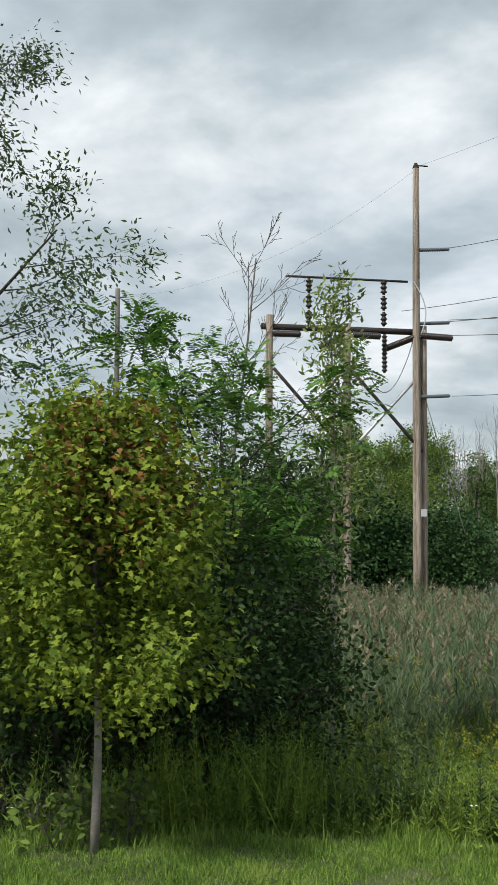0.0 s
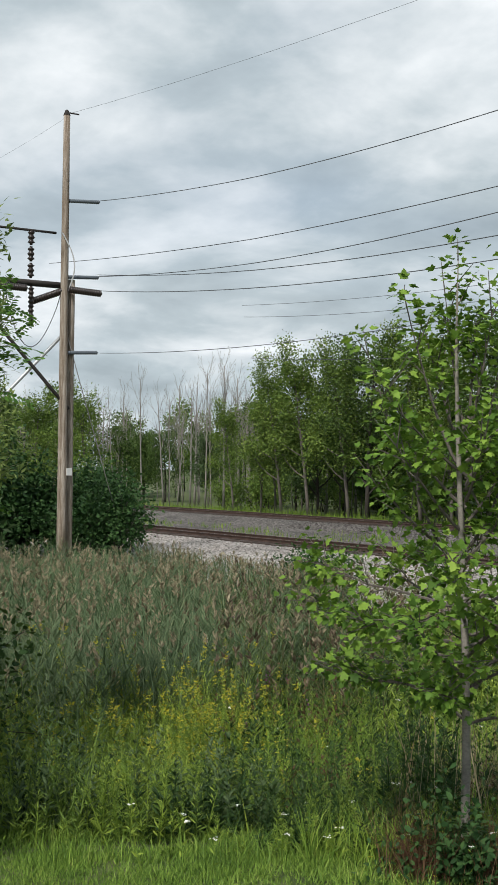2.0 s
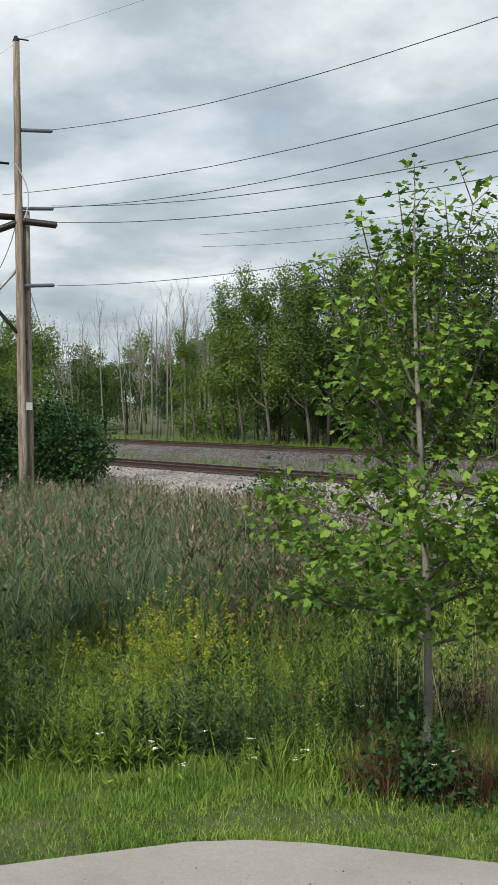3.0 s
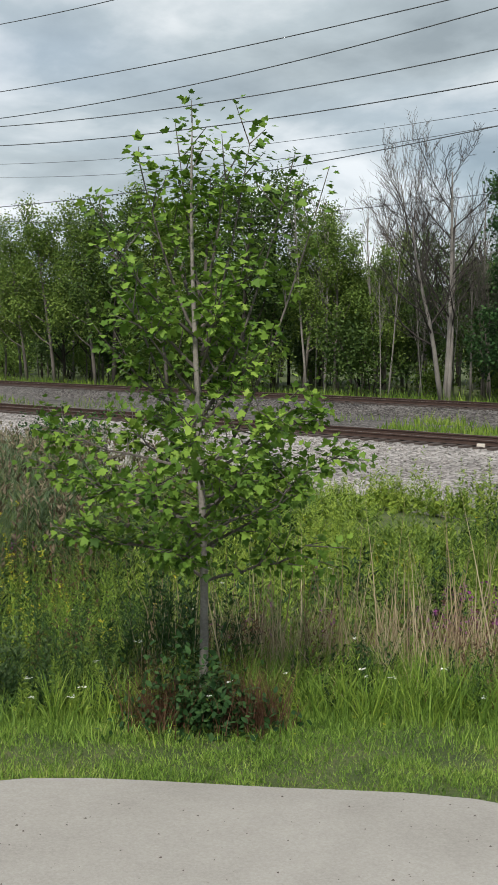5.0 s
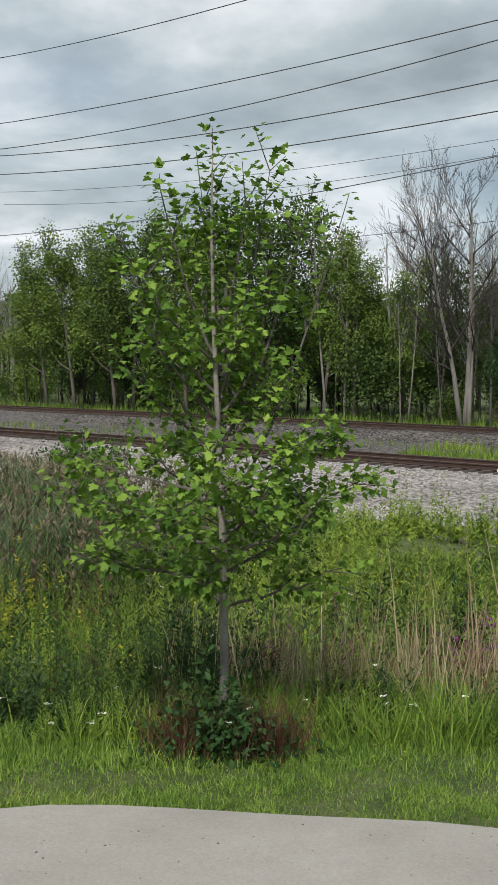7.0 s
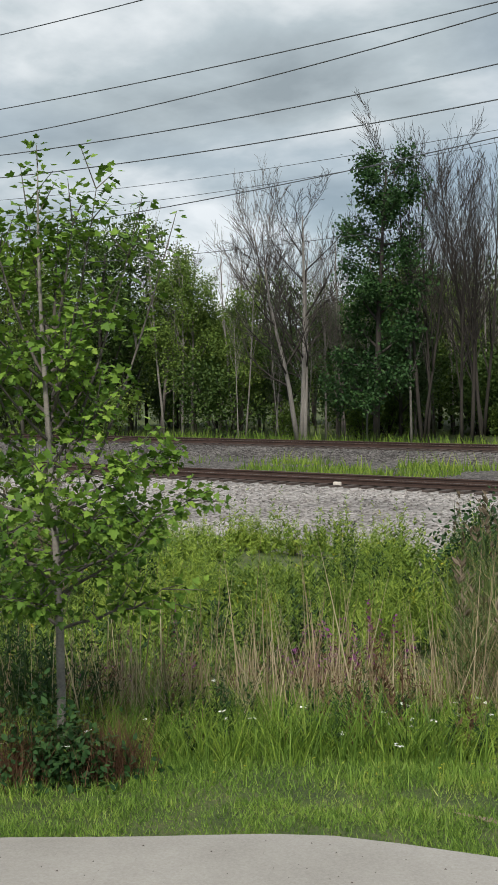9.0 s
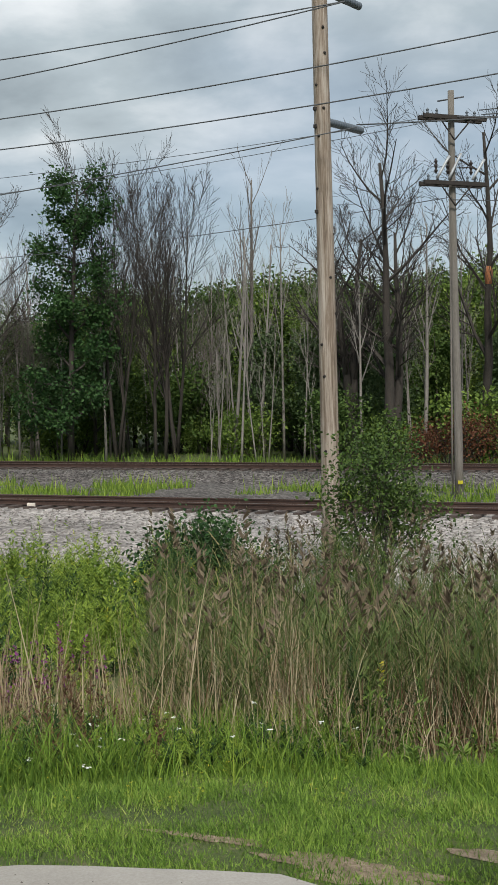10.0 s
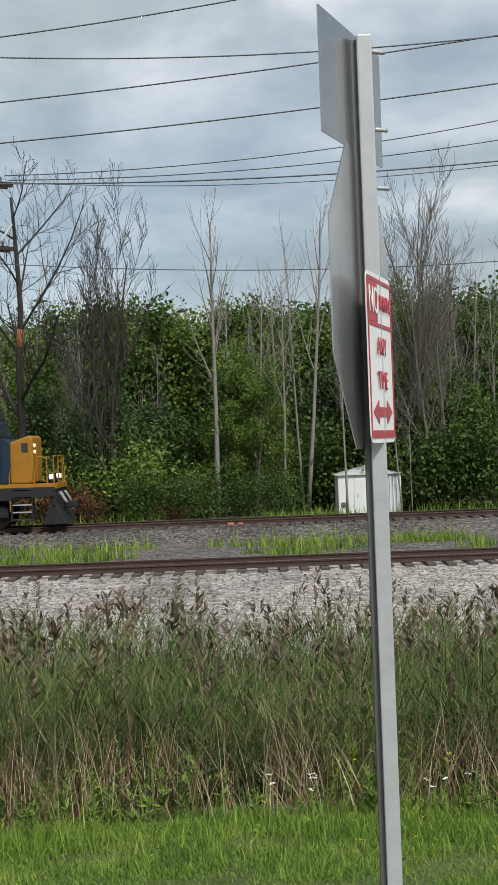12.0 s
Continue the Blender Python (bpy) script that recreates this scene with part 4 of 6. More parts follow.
    for cx in (-4.6, -17.6):
        for k in (-1.9, 0, 1.9):
            g = Geo()
            for y in (-0.78, 0.78):
                s = 0.065
                tube(g, [(0, y - s, 0), (0, y + s, 0)], 0.51, 24)
                tube(g, [(0, y - s * 1.3, 0), (0, y + s * 1.3, 0)], 0.14, 12)
            tube(g, [(0, -0.8, 0), (0, 0.8, 0)], 0.09, 10)
            w = put("wheel", g, M_RAIL, t, "steel wheelset on one axle")
            w.location = (cx + k, 0, 0.51)
            wheels.append(w)
    return t, wheels


loco, loco_wheels = locomotive()


def rail_marker(x, y, z, size, mat, label):
    bm = bmesh.new()
    box(bm, (x - size, y - 0.05, z), (x + size, y + 0.05, z + size * 0.9), 0.015)
    tagged(part("rail_marker", bm, mat), label, "marker", "rail markers")


M_MARK_WHITE, M_MARK_ORANGE = plain("pale_marker", (0.75, 0.68, 0.58)), plain("faded_orange_marker", (0.55, 0.2, 0.09))
for x, y, z, s, m, l in [(-20.4, 32.0, -1.12, 0.13, M_MARK_WHITE, "pale marker block beside the near rail"), (-19.7, 33.3, -1.1, 0.1, M_MARK_WHITE, "pale marker block between the rails"),
                         (-0.75, 47.85, -0.99, 0.12, M_MARK_ORANGE, "faded orange marker beside the far rail"), (-0.35, 47.9, -0.99, 0.1, M_MARK_ORANGE, "faded orange marker beside the far rail"),
                         (-11.9, 45.0, -1.39, 0.14, M_MARK_WHITE, "pale concrete block between the tracks")]:
    rail_marker(x, y, z, s, m, l)


# ---- plants ----
def polar(deg, d):
    return d * np.sin(np.radians(deg)), d * np.cos(np.radians(deg))


def strewn(rng, n, a0, a1, d0, d1):
    """n places spread evenly over a sector of the ground, as an n x 3 array."""
    a = rng.uniform(a0, a1, n)
    d = np.sqrt(rng.uniform(d0 * d0, d1 * d1, n))
    x, y = polar(a, d)
    return np.stack([x, y, ground(x, y)], 1), a, d


def grow(rng, start, way, length, radius, spec, out, depth=0):
    """A branch and its side branches. spec, a row a depth: side branches, their angle, length ratio, upward pull, wiggle, bare part of the stem."""
    n, angle, ratio, pull, wiggle, bare = spec[depth]
    segs = 6 if depth == 0 else (4 if depth == 1 else 3)
    pts, p, d = [np.array(start, float)], np.array(start, float), np.array(way, float)
    for i in range(segs):
        d = d + rng.normal(0, wiggle, 3) + np.array([0, 0, pull / segs])
        d /= np.linalg.norm(d)
        p = p + d * length / segs
        pts.append(p)
    pts = np.array(pts)
    tip = 0.25 if depth + 1 < len(spec) else 0.3
    radii = radius * np.linspace(1, tip, segs + 1)
    out.append((pts, radii, depth))
    if depth + 1 < len(spec):
        k = max(1, int(round(n * rng.uniform(0.8, 1.2))))
        for j in range(k):
            f = bare + (1 - bare) * (j + rng.uniform(0.1, 0.9)) / k
            x = f * segs
            i = min(int(x), segs - 1)
            q = pts[i] + (pts[i + 1] - pts[i]) * (x - i)
            axis = unit(pts[i + 1] - pts[i])
            turn = rng.uniform(0, 2 * np.pi) if depth else j * 2.4 + rng.uniform(-0.5, 0.5)
            a = unit(np.cross(axis, [0.3, 0.9, 0.1]))
            b = np.cross(axis, a)
            th = np.radians(angle) * rng.uniform(0.75, 1.25)
            w = axis * np.cos(th) + (a * np.cos(turn) + b * np.sin(turn)) * np.sin(th)
            grow(rng, q, w, length * ratio * (1.15 - 0.6 * f) * rng.uniform(0.75, 1.2), max(radius * (1 - 0.72 * f) * 0.55, 0.004), spec, out, depth + 1)
    return out


def branches(out, sides=(8, 5, 3, 3), mat=0, geo=None, least=0.0):
    g = geo or Geo()
    for pts, radii, depth in out:
        tube(g, pts, np.maximum(radii, least), sides[min(depth, len(sides) - 1)], mat, cap=depth == 0)
    return g


def twig_points(rng, out, n, depths, spread):
    """n places along the thinner branches, with the branch's direction."""
    segs = [(p[i], p[i + 1]) for p, r, d in out if d in depths for i in range(len(p) // 3, len(p) - 1)]
    idx = rng.integers(0, len(segs), n)
    a = np.array([segs[i][0] for i in idx])
    b = np.array([segs[i][1] for i in idx])
    pos = a + (b - a) * rng.uniform(0, 1, (n, 1))
    way = unit(unit(b - a) + rng.normal(0, 0.9, (n, 3)))
    return pos + rng.normal(0, spread, (n, 3)), way


def plant(name, label, category, x, y, group="", sink=0.05):
    return thing(name, label, category, (x, y, on_ground(x, y, sink)), group)


# the young maple beside the path
def young_maple():
    rng = np.random.default_rng(21)
    x, y = -5.36, 5.22
    t = plant("young_maple", "young maple sapling with sparse bright green leaves", "tree", x, y)
    g = Geo()
    s = np.linspace(0, 1, 14)
    H = 3.65
    trunk = np.stack([0.03 * np.sin(s * 5), 0.03 * np.cos(s * 4) - 0.03, s * H], 1)
    tube(g, trunk, 0.027 * (1 - s) ** 0.75 + 0.003, 9)
    put("trunk", g, M_BARK_GREY, t, "slim grey trunk", True)
    side, away, up = np.array([0.69, 0.72, 0]), np.array([-0.72, 0.69, 0]), np.array([0, 0, 1.0])
    k = np.linspace(0, 1, 8)[:, None]
    limbs = []
    # the wide lower tier, nearly level and drooping a little
    for i in range(20):
        z0 = 0.86 + 0.80 * (i + rng.uniform(0, 0.8)) / 20
        turn = i * 2.4 + rng.uniform(-0.3, 0.3)
        w = side * math.cos(turn) + away * math.sin(turn)
        reach = rng.uniform(0.68, 0.98) * (1.0 if z0 > 1.1 else 0.8) * (0.88 if math.cos(turn) > 0 else 1)
        limbs.append((up * z0 + w * reach * np.sin(k * 1.3) / 0.96 + up * rng.uniform(0.16, 0.5) * k ** 0.9 + rng.normal(0, 0.015, (8, 3)) * k, 1.0))
    # the narrower middle
    for i in range(11):
        z0 = 1.72 + 0.75 * (i + rng.uniform(0, 0.8)) / 11
        turn = i * 2.4 + 1.0 + rng.uniform(-0.3, 0.3)
        w = side * math.cos(turn) + away * math.sin(turn)
        reach = rng.uniform(0.32, 0.58) * (1.15 if math.cos(turn) < 0 else 0.8)
        limbs.append((up * z0 + w * reach * k ** 0.85 + up * rng.uniform(0.3, 0.55) * k, 0.8))
    # upright shoots: where each leaves the trunk, how far it reaches and its tip
    for z0, sx, dy, top in ((1.5, 0.78, 0.1, 3.42), (1.9, 0.52, -0.1, 3.34), (2.3, 0.29, 0.05, 3.54), (2.6, 0.14, -0.12, 3.3), (2.6, -0.13, 0.1, 3.45), (2.35, -0.38, -0.05, 3.45),
                            (1.75, -0.60, 0.1, 3.1), (2.5, -0.24, 0.2, 3.2), (2.6, 0.06, 0.2, 3.4)):
        limbs.append((up * z0 + side * sx * k ** 0.75 + away * dy * k + up * (top - z0) * k ** 1.05, 0.45))
    limbs.append((trunk[8:], 0.45))
    nodes, ways, sizes, tw_geo = [], [], [], Geo()

    def leaf_pairs(q, n, first, tip):
        """Opposite leaves at nodes along a twig, closer and smaller towards its tip."""
        axis = unit(q[-1] - q[0])
        a = unit(np.cross(axis, rng.normal(0, 1, 3)))
        b = np.cross(axis, a)
        for m in range(n):
            f = first + (1 - first) * ((m + 0.5 * rng.random()) / n) ** 0.8
            u = f * (len(q) - 1)
            i = min(int(u), len(q) - 2)
            p = q[i] + (q[i + 1] - q[i]) * (u - i)
            for sg in (-1, 1):
                w = unit((a if m % 2 else b) * sg + axis * 0.5 + rng.normal(0, 0.25, 3) + up * 0.1)
                nodes.append(p + w * rng.uniform(0.03, 0.07))
                ways.append(w)
                sizes.append(rng.uniform(0.044, 0.07) * (1 if f < 0.8 else 0.75) * tip)

    for n, (pts, full) in enumerate(limbs):
        if n < len(limbs) - 1:
            g = Geo()
            tube(g, pts, 0.012 * np.linspace(1, 0.2, len(pts)), 5)
            put("limb", g, M_BARK, t)
        leaf_pairs(pts, 17 if full < 0.5 else 13, 0.34, 1.0)
        if full < 0.5:
            leaf_pairs(pts[-3:], 9, 0.0, 1.0)
        for j in range(int(14 * full)):
            q = pts[rng.integers(2, len(pts))]
            w = unit(rng.normal(0, 1, 3) * [1, 1, 0.35] + up * (0.25 if full == 1 else 0.9) + unit(pts[-1] - pts[0]) * 0.8)
            tw = q + w * np.linspace(0, rng.uniform(0.12, 0.30), 3)[:, None]
            tube(tw_geo, tw, [0.005, 0.004, 0.002], 3, cap=False)
            leaf_pairs(tw, 5, 0.25, 0.95)
    tagged(put("twig_mass", tw_geo, M_BARK, t), kind="stuff")
    g = Geo()
    leaves(g, rng, np.array(nodes), np.array(ways), np.array(sizes), MAPLE, 0, 0.45, 0.38)
    tagged(put("foliage", g, L_MAPLE, t, "five-lobed bright green leaves"), kind="stuff")


young_maple()


# the fuller maple that turns yellow, beside the lawn
def yellowing_maple():
    rng = np.random.default_rng(5)
    x, y = -7.15, 1.12
    t = plant("yellowing_maple", "small maple with dense yellowing leaves on a straight grey trunk", "tree", x, y)
    g = Geo()
    s = np.linspace(0, 1, 10)
    tube(g, np.stack([0.02 * np.sin(s * 4), 0.02 * np.sin(s * 6), 3.0 * s], 1), 0.030 * (1 - s) ** 0.8 + 0.004, 9)
    put("trunk", g, M_BARK_GREY, t, "straight grey trunk", True)
    pos, way, hot = [], [], []
    for i in range(60):
        f = 0.36 + 0.62 * i / 59
        turn = i * 2.4 + rng.uniform(-0.3, 0.3)
        reach = (0.95 * (1 - ((f - 0.36) / 0.74) ** 1.5) + 0.14) * rng.uniform(0.8, 1.1)
        w = np.array([math.cos(turn), math.sin(turn), 0])
        k = np.linspace(0, 1, 6)[:, None]
        pts = np.array([0, 0, f * 3.0]) + w * reach * k + np.array([0, 0, 1.0]) * reach * 0.5 * k ** 1.4 - np.array([0, 0, 0.25]) * (f < 0.46) * k
        g = Geo()
        tube(g, pts, 0.014 * np.linspace(1, 0.2, 6), 4)
        put("limb", g, M_BARK, t)
        m = int(430 * reach + 80)
        u = rng.uniform(0.3, 1.0, m)[:, None]
        pos.append(np.array([0, 0, f * 3.0]) + w * reach * u + np.array([0, 0, 1.0]) * reach * 0.5 * u ** 1.4 - np.array([0, 0, 0.25]) * (f < 0.46) * u + rng.normal(0, 0.11, (m, 3)))
        way.append(w + rng.normal(0, 0.8, (m, 3)))
    pos, way = np.concatenate(pos), np.concatenate(way)
    red = (np.linalg.norm((pos - [0.2, 0.1, 2.5]) * [1, 1, 1.0], axis=1) < 0.65) & (rng.random(len(pos)) < 0.2)
    g = Geo()
    size = rng.uniform(0.036, 0.06, len(pos))
    leaves(g, rng, pos[~red], way[~red], size[~red], LOBED, 0, 0.35, 0.45)
    leaves(g, rng, pos[red], way[red], size[red], LOBED, 1, 0.35, 0.45)
    tagged(put("foliage", g, [L_MAPLE_GOLD, L_MAPLE_RED], t, "yellow-green five-lobed leaves, some reddened"), kind="stuff")


yellowing_maple()


def fronds(g, rng, pos, way, length, pairs=10, leaflet=0.055, mat=0):
    """Feathery compound leaves: pairs of leaflets along an arching stalk."""
    n = len(pos)
    way = unit(way + np.array([0, 0, 0.15]))
    up = unit(np.array([0, 0, 1.0]) + rng.normal(0, 0.35, (n, 3)))
    side = unit(np.cross(way, up))
    for j in range(1, pairs + 1):
        f = j / pairs
        q = pos + way * (length * f)[:, None] - np.array([0, 0, 1.0]) * (length * 0.35 * f * f)[:, None]
        for s in (-1, 1):
            leaves(g, rng, q, side * s + way * 0.35, leaflet * (1.15 - 0.5 * abs(f - 0.4)) * rng.uniform(0.85, 1.15, n), OVAL, mat, 0.15, 0.25)


def leafy(name, label, x, y, height, seed, spec, radius, bark, leaf, n_leaf, size, shape, depths=(2, 3), spread=0.12, way=(0, 0, 1), stems=1, category="tree",
          compound=0, group="", tilt=0.8, splay=0.25, droop=0.3, limbs=9):
    """A tree or shrub: trunk and limbs in one mesh, and a crown of many leaves."""
    rng = np.random.default_rng(seed)
    t = plant(name, label, category, x, y, group)
    out = []
    for k in range(stems):
        w = unit(np.array(way, float) + (rng.normal(0, splay, 3) * [1, 1, 0] if stems > 1 else 0))
        b = np.array([rng.normal(0, 0.12), rng.normal(0, 0.12), 0]) if stems > 1 else np.zeros(3)
        grow(rng, b, w, height * rng.uniform(0.8, 1.0) if stems > 1 else height, radius, spec, out)
    put("trunk", branches([o for o in out if o[2] <= limbs], (8, 4, 3, 3)), bark, t, smooth=True)
    g = Geo()
    pos, d = twig_points(rng, out, n_leaf, depths, spread)
    if compound:
        fronds(g, rng, pos, d + [0, 0, 0.2], rng.uniform(0.6, 1.1, n_leaf) * compound, 9, size)
    else:
        leaves(g, rng, pos, d, rng.uniform(0.7, 1.25, n_leaf) * size, shape, 0, droop, tilt)
    tagged(put("crown", g, leaf, t), kind="stuff")
    return t


SHRUB = [(10, 42, 0.55, 0.25, 0.10, 0.08), (6, 45, 0.55, 0.2, 0.14, 0.1), (0, 0, 0, 0.1, 0.15, 0)]
SPREAD = [(9, 48, 0.55, 0.35, 0.05, 0.25), (6, 45, 0.5, 0.25, 0.1, 0.15), (4, 45, 0.5, 0.2, 0.12, 0.1), (0, 0, 0, 0.1, 0.15, 0)]
SLENDER = [(14, 34, 0.20, 0.5, 0.03, 0.25), (6, 38, 0.5, 0.4, 0.08, 0.15), (3, 35, 0.5, 0.3, 0.1, 0.1), (0, 0, 0, 0.2, 0.1, 0)]

# thicket round the yellowing maple
leafy("locust_tree", "locust tree with feathery bright green leaves", *polar(-80.0, 9.8), 3.9, 31, SPREAD, 0.06, M_BARK_DARK, L_LOCUST, 560, 0.062, OVAL, (1, 2, 3), 0.12, compound=0.42, way=(0.05, 0.1, 1))
leafy("locust_tree", "locust tree with feathery leaves reaching out over the shrubs", *polar(-76.0, 10.4), 3.75, 33, SPREAD, 0.06, M_BARK_DARK, L_LOCUST, 520, 0.062, OVAL, (1, 2, 3), 0.12, compound=0.42, way=(0.0, 0.25, 1))
for i, (a, d, h, s) in enumerate([(-85.0, 9.2, 2.6, 41), (-81.5, 8.9, 2.0, 42), (-78.2, 9.3, 2.3, 43), (-75.2, 9.7, 2.2, 44), (-72.6, 10.2, 1.9, 45), (-87.0, 11.5, 3.6, 46), (-78.5, 12.5, 3.4, 47), (-83.5, 12.0, 3.5, 48), (-74.6, 12.0, 2.8, 49)]):
    leafy("thicket_shrub", "dense dark green shrub in a shady thicket", *polar(a, d), h, s, SHRUB, 0.03, M_BARK_DARK, L_DARK if d < 11 else L_WOODS, 6500, 0.065, OVAL, (0, 1, 2), 0.15, stems=4, category="shrub", splay=0.28, group="thicket shrubs")
leafy("willow_tree", "slender willow-like tree with narrow grey-green leaves", *polar(-70.3, 12.6), 4.7, 51, SLENDER, 0.05, M_BARK_DARK, L_WILLOW, 9500, 0.11, np.array([(0, 0), (0.19, 0.35), (0, 1.0), (-0.19, 0.35)]), (1, 2, 3), 0.14, stems=4, splay=0.12)
leafy("ash_sapling", "thin pale sapling with sparse yellow-green leaves", *polar(-68.6, 14.2), 6.5, 52, [(16, 34, 0.13, 0.5, 0.02, 0.45), (6, 38, 0.5, 0.4, 0.08, 0.15), (0, 0, 0, 0.2, 0.1, 0)], 0.04, M_BARK_PALE, L_ASH, 2600, 0.11, np.array([(0, 0), (0.17, 0.35), (0, 1.0), (-0.17, 0.35)]), (1, 2, 3), 0.10)
leafy("side_tree", "tall tree with fine drooping foliage", *polar(-92.5, 12.0), 8.0, 53, SPREAD, 0.12, M_BARK_DARK, L_WILLOW, 15000, 0.075, np.array([(0, 0), (0.2, 0.35), (0, 1.0), (-0.2, 0.35)]), (2, 3), 0.14, way=(0.02, 0.0, 1))
leafy("sprout_shrub", "low light green shrub at the foot of a maple", *polar(-80.7, 7.45), 0.5, 54, SHRUB, 0.008, M_BARK, L_WOODS_LIGHT, 420, 0.07, OVAL, (0, 1, 2), 0.05, stems=5, category="shrub", splay=0.5)


# a leafless young tree in the thicket, and the dead trees of the woods
BROOM = [(9, 26, 0.52, 0.45, 0.035, 0.22), (9, 28, 0.5, 0.5, 0.05, 0.12), (6, 30, 0.5, 0.45, 0.07, 0.12), (0, 0, 0, 0.3, 0.08, 0)]
WHIP = [(9, 22, 0.30, 0.5, 0.015, 0.45), (5, 28, 0.5, 0.5, 0.05, 0.15), (0, 0, 0, 0.3, 0.08, 0)]
OPEN = [(11, 48, 0.46, 0.6, 0.05, 0.30), (9, 42, 0.48, 0.5, 0.09, 0.15), (7, 38, 0.5, 0.4, 0.1, 0.12), (0, 0, 0, 0.3, 0.1, 0)]


def bare_tree(name, label, x, y, height, seed, spec, radius, bark, stems=1, splay=0.1, lean=(0, 0), least=0.009, group="", twig_bark=None, torn=False):
    rng = np.random.default_rng(seed)
    t = plant(name, label, "tree", x, y, group, 0.1)
    out = []
    for k in range(stems):
        w = unit(np.array([lean[0], lean[1], 1.0]) + (rng.normal(0, splay, 3) * [1, 1, 0] if stems > 1 else 0))
        b = np.array([rng.normal(0, 0.35), rng.normal(0, 0.35), 0]) * (stems > 1)
        grow(rng, b, w, height * (rng.uniform(0.72, 1.0) if k else 1.0), radius * (rng.uniform(0.6, 1) if k else 1), spec, out)
    first = [o for o in out if o[2] == 0]
    put("trunk", branches(first, (9,), least=least), bark, t, smooth=True)
    tagged(put("bare_crown", branches([o for o in out if o[2] > 0], (5, 4, 3, 3), least=least), twig_bark or bark, t), kind="stuff")
    if torn:
        # bark torn off half-way up
        g, (pts, radii, _) = Geo(), first[0]
        tube(g, [pts[3] * 0.8 + pts[4] * 0.2, pts[3] * 0.5 + pts[4] * 0.5, pts[3] * 0.2 + pts[4] * 0.8], [radii[3] * 0.8, radii[3] * 1.08, radii[4] * 0.85], 9)
        put("torn_wood", g, M_TORN, t, "torn orange wood", True)
    return t


bare_tree("leafless_sapling", "slim leafless grey sapling above the thicket", *polar(-74.3, 15.5), 7.4, 61, [(11, 40, 0.20, 0.6, 0.03, 0.5), (5, 36, 0.5, 0.4, 0.06, 0.2), (3, 36, 0.5, 0.3, 0.08, 0.1), (0, 0, 0, 0.2, 0.08, 0)], 0.04, M_BARK, least=0.004)

W = "bare trees along the track"
# the forked dead tree with pale barkless trunks
bare_tree("forked_dead_tree", "dead forked tree with bare pale trunks", -36.3, 53.2, 12.6, 71, OPEN, 0.17, M_BARK_LIGHT, 3, 0.13, group=W, twig_bark=M_BARK_DARK)
bare_tree("vase_dead_tree", "wide dead tree with many upswept dark stems", -30.0, 57.0, 14.6, 72, BROOM, 0.12, M_BARK_DARK, 3, 0.09, group=W)
bare_tree("vase_dead_tree", "dead tree with many slim dark stems", -27.6, 57.6, 13.0, 73, BROOM, 0.12, M_BARK_DARK, 5, 0.16, group=W)
bare_tree("slim_dead_tree", "tall slim grey dead tree", -24.6, 61.5, 15.6, 74, WHIP, 0.16, M_BARK, 2, 0.06, group=W)
bare_tree("open_dead_tree", "dark dead tree with wide twisting limbs", -15.2, 55.5, 14.8, 75, OPEN, 0.3, M_BARK_DARK, 2, 0.10, group=W)
bare_tree("open_dead_tree", "old dead tree with wide low limbs", -18.0, 58.5, 12.5, 76, OPEN, 0.28, M_BARK_DARK, 2, 0.22, group=W)
bare_tree("broken_dead_tree", "dead tree with a torn orange trunk", -11.4, 58.2, 16.0, 77, OPEN, 0.27, M_BARK_DARK, 1, 0.1, (0.0, 0), group=W, torn=True)
bare_tree("shaggy_dead_tree", "dead tree with shaggy dark twigs", -6.1, 57.5, 12.8, 78, BROOM, 0.12, M_BARK_DARK, 3, 0.06, group=W)
slim = bare_tree("slim_dead_tree", "tall slim grey dead tree", -1.5, 58.3, 14.6, 79, WHIP, 0.15, M_BARK_LIGHT, 1, 0.05, (0.01, 0), group=W)
slim2 = bare_tree("slim_dead_tree", "slim grey dead tree with fine twigs", 3.4, 60.2, 14.8, 80, WHIP, 0.13, M_BARK_LIGHT, 2, 0.06, group=W)
bush_dead = bare_tree("bushy_dead_tree", "dead tree with a fan of fine bare twigs", 8.3, 60.0, 14.8, 81, BROOM, 0.15, M_BARK, 2, 0.10, group=W)
grey = bare_tree("grey_pole_tree", "thin bare grey trunk", -22.5, 60.5, 13.0, 82, WHIP, 0.09, M_BARK_LIGHT, 1, 0.05, group=W)
pale = bare_tree("grey_pole_tree", "thin bare pale trunk", -49, 57, 13.5, 83, WHIP, 0.09, M_BARK_LIGHT, 2, 0.07, group=W)
broom = bare_tree("grey_pole_tree", "bare grey tree with upswept twigs", -42.5, 60, 13.2, 84, BROOM, 0.12, M_BARK, 2, 0.07, group=W)

rnd = random.Random(12)
for i in range(125):
    a = rnd.uniform(-62, 17)
    y = rnd.uniform(54.5, 74)
    x = y * math.tan(radians(a))
    src = rnd.choice([slim, slim2, grey, grey, pale, pale, grey, slim] if i % 12 else [broom, bush_dead])
    k = rnd.uniform(0.5, 0.92) if src is not broom else rnd.uniform(0.55, 0.85)
    if -46 < x < -38 or -30 < x < -14:
        k *= 0.9
    copy_thing(src, pose(x, y, on_ground(x, y, 0.1), 0, 0, rnd.uniform(0, 360)) @ Matrix.Scale(k, 4))
for i in range(40):
    # far bare stems to the left, beyond the tracks
    x, y = rnd.uniform(-135, -88), rnd.uniform(55, 78)
    src = rnd.choice([slim, slim2, pale, grey])
    copy_thing(src, pose(x, y, on_ground(x, y, 0.1), 0, 0, rnd.uniform(0, 360)) @ Matrix.Scale(rnd.uniform(0.6, 1.0), 4))

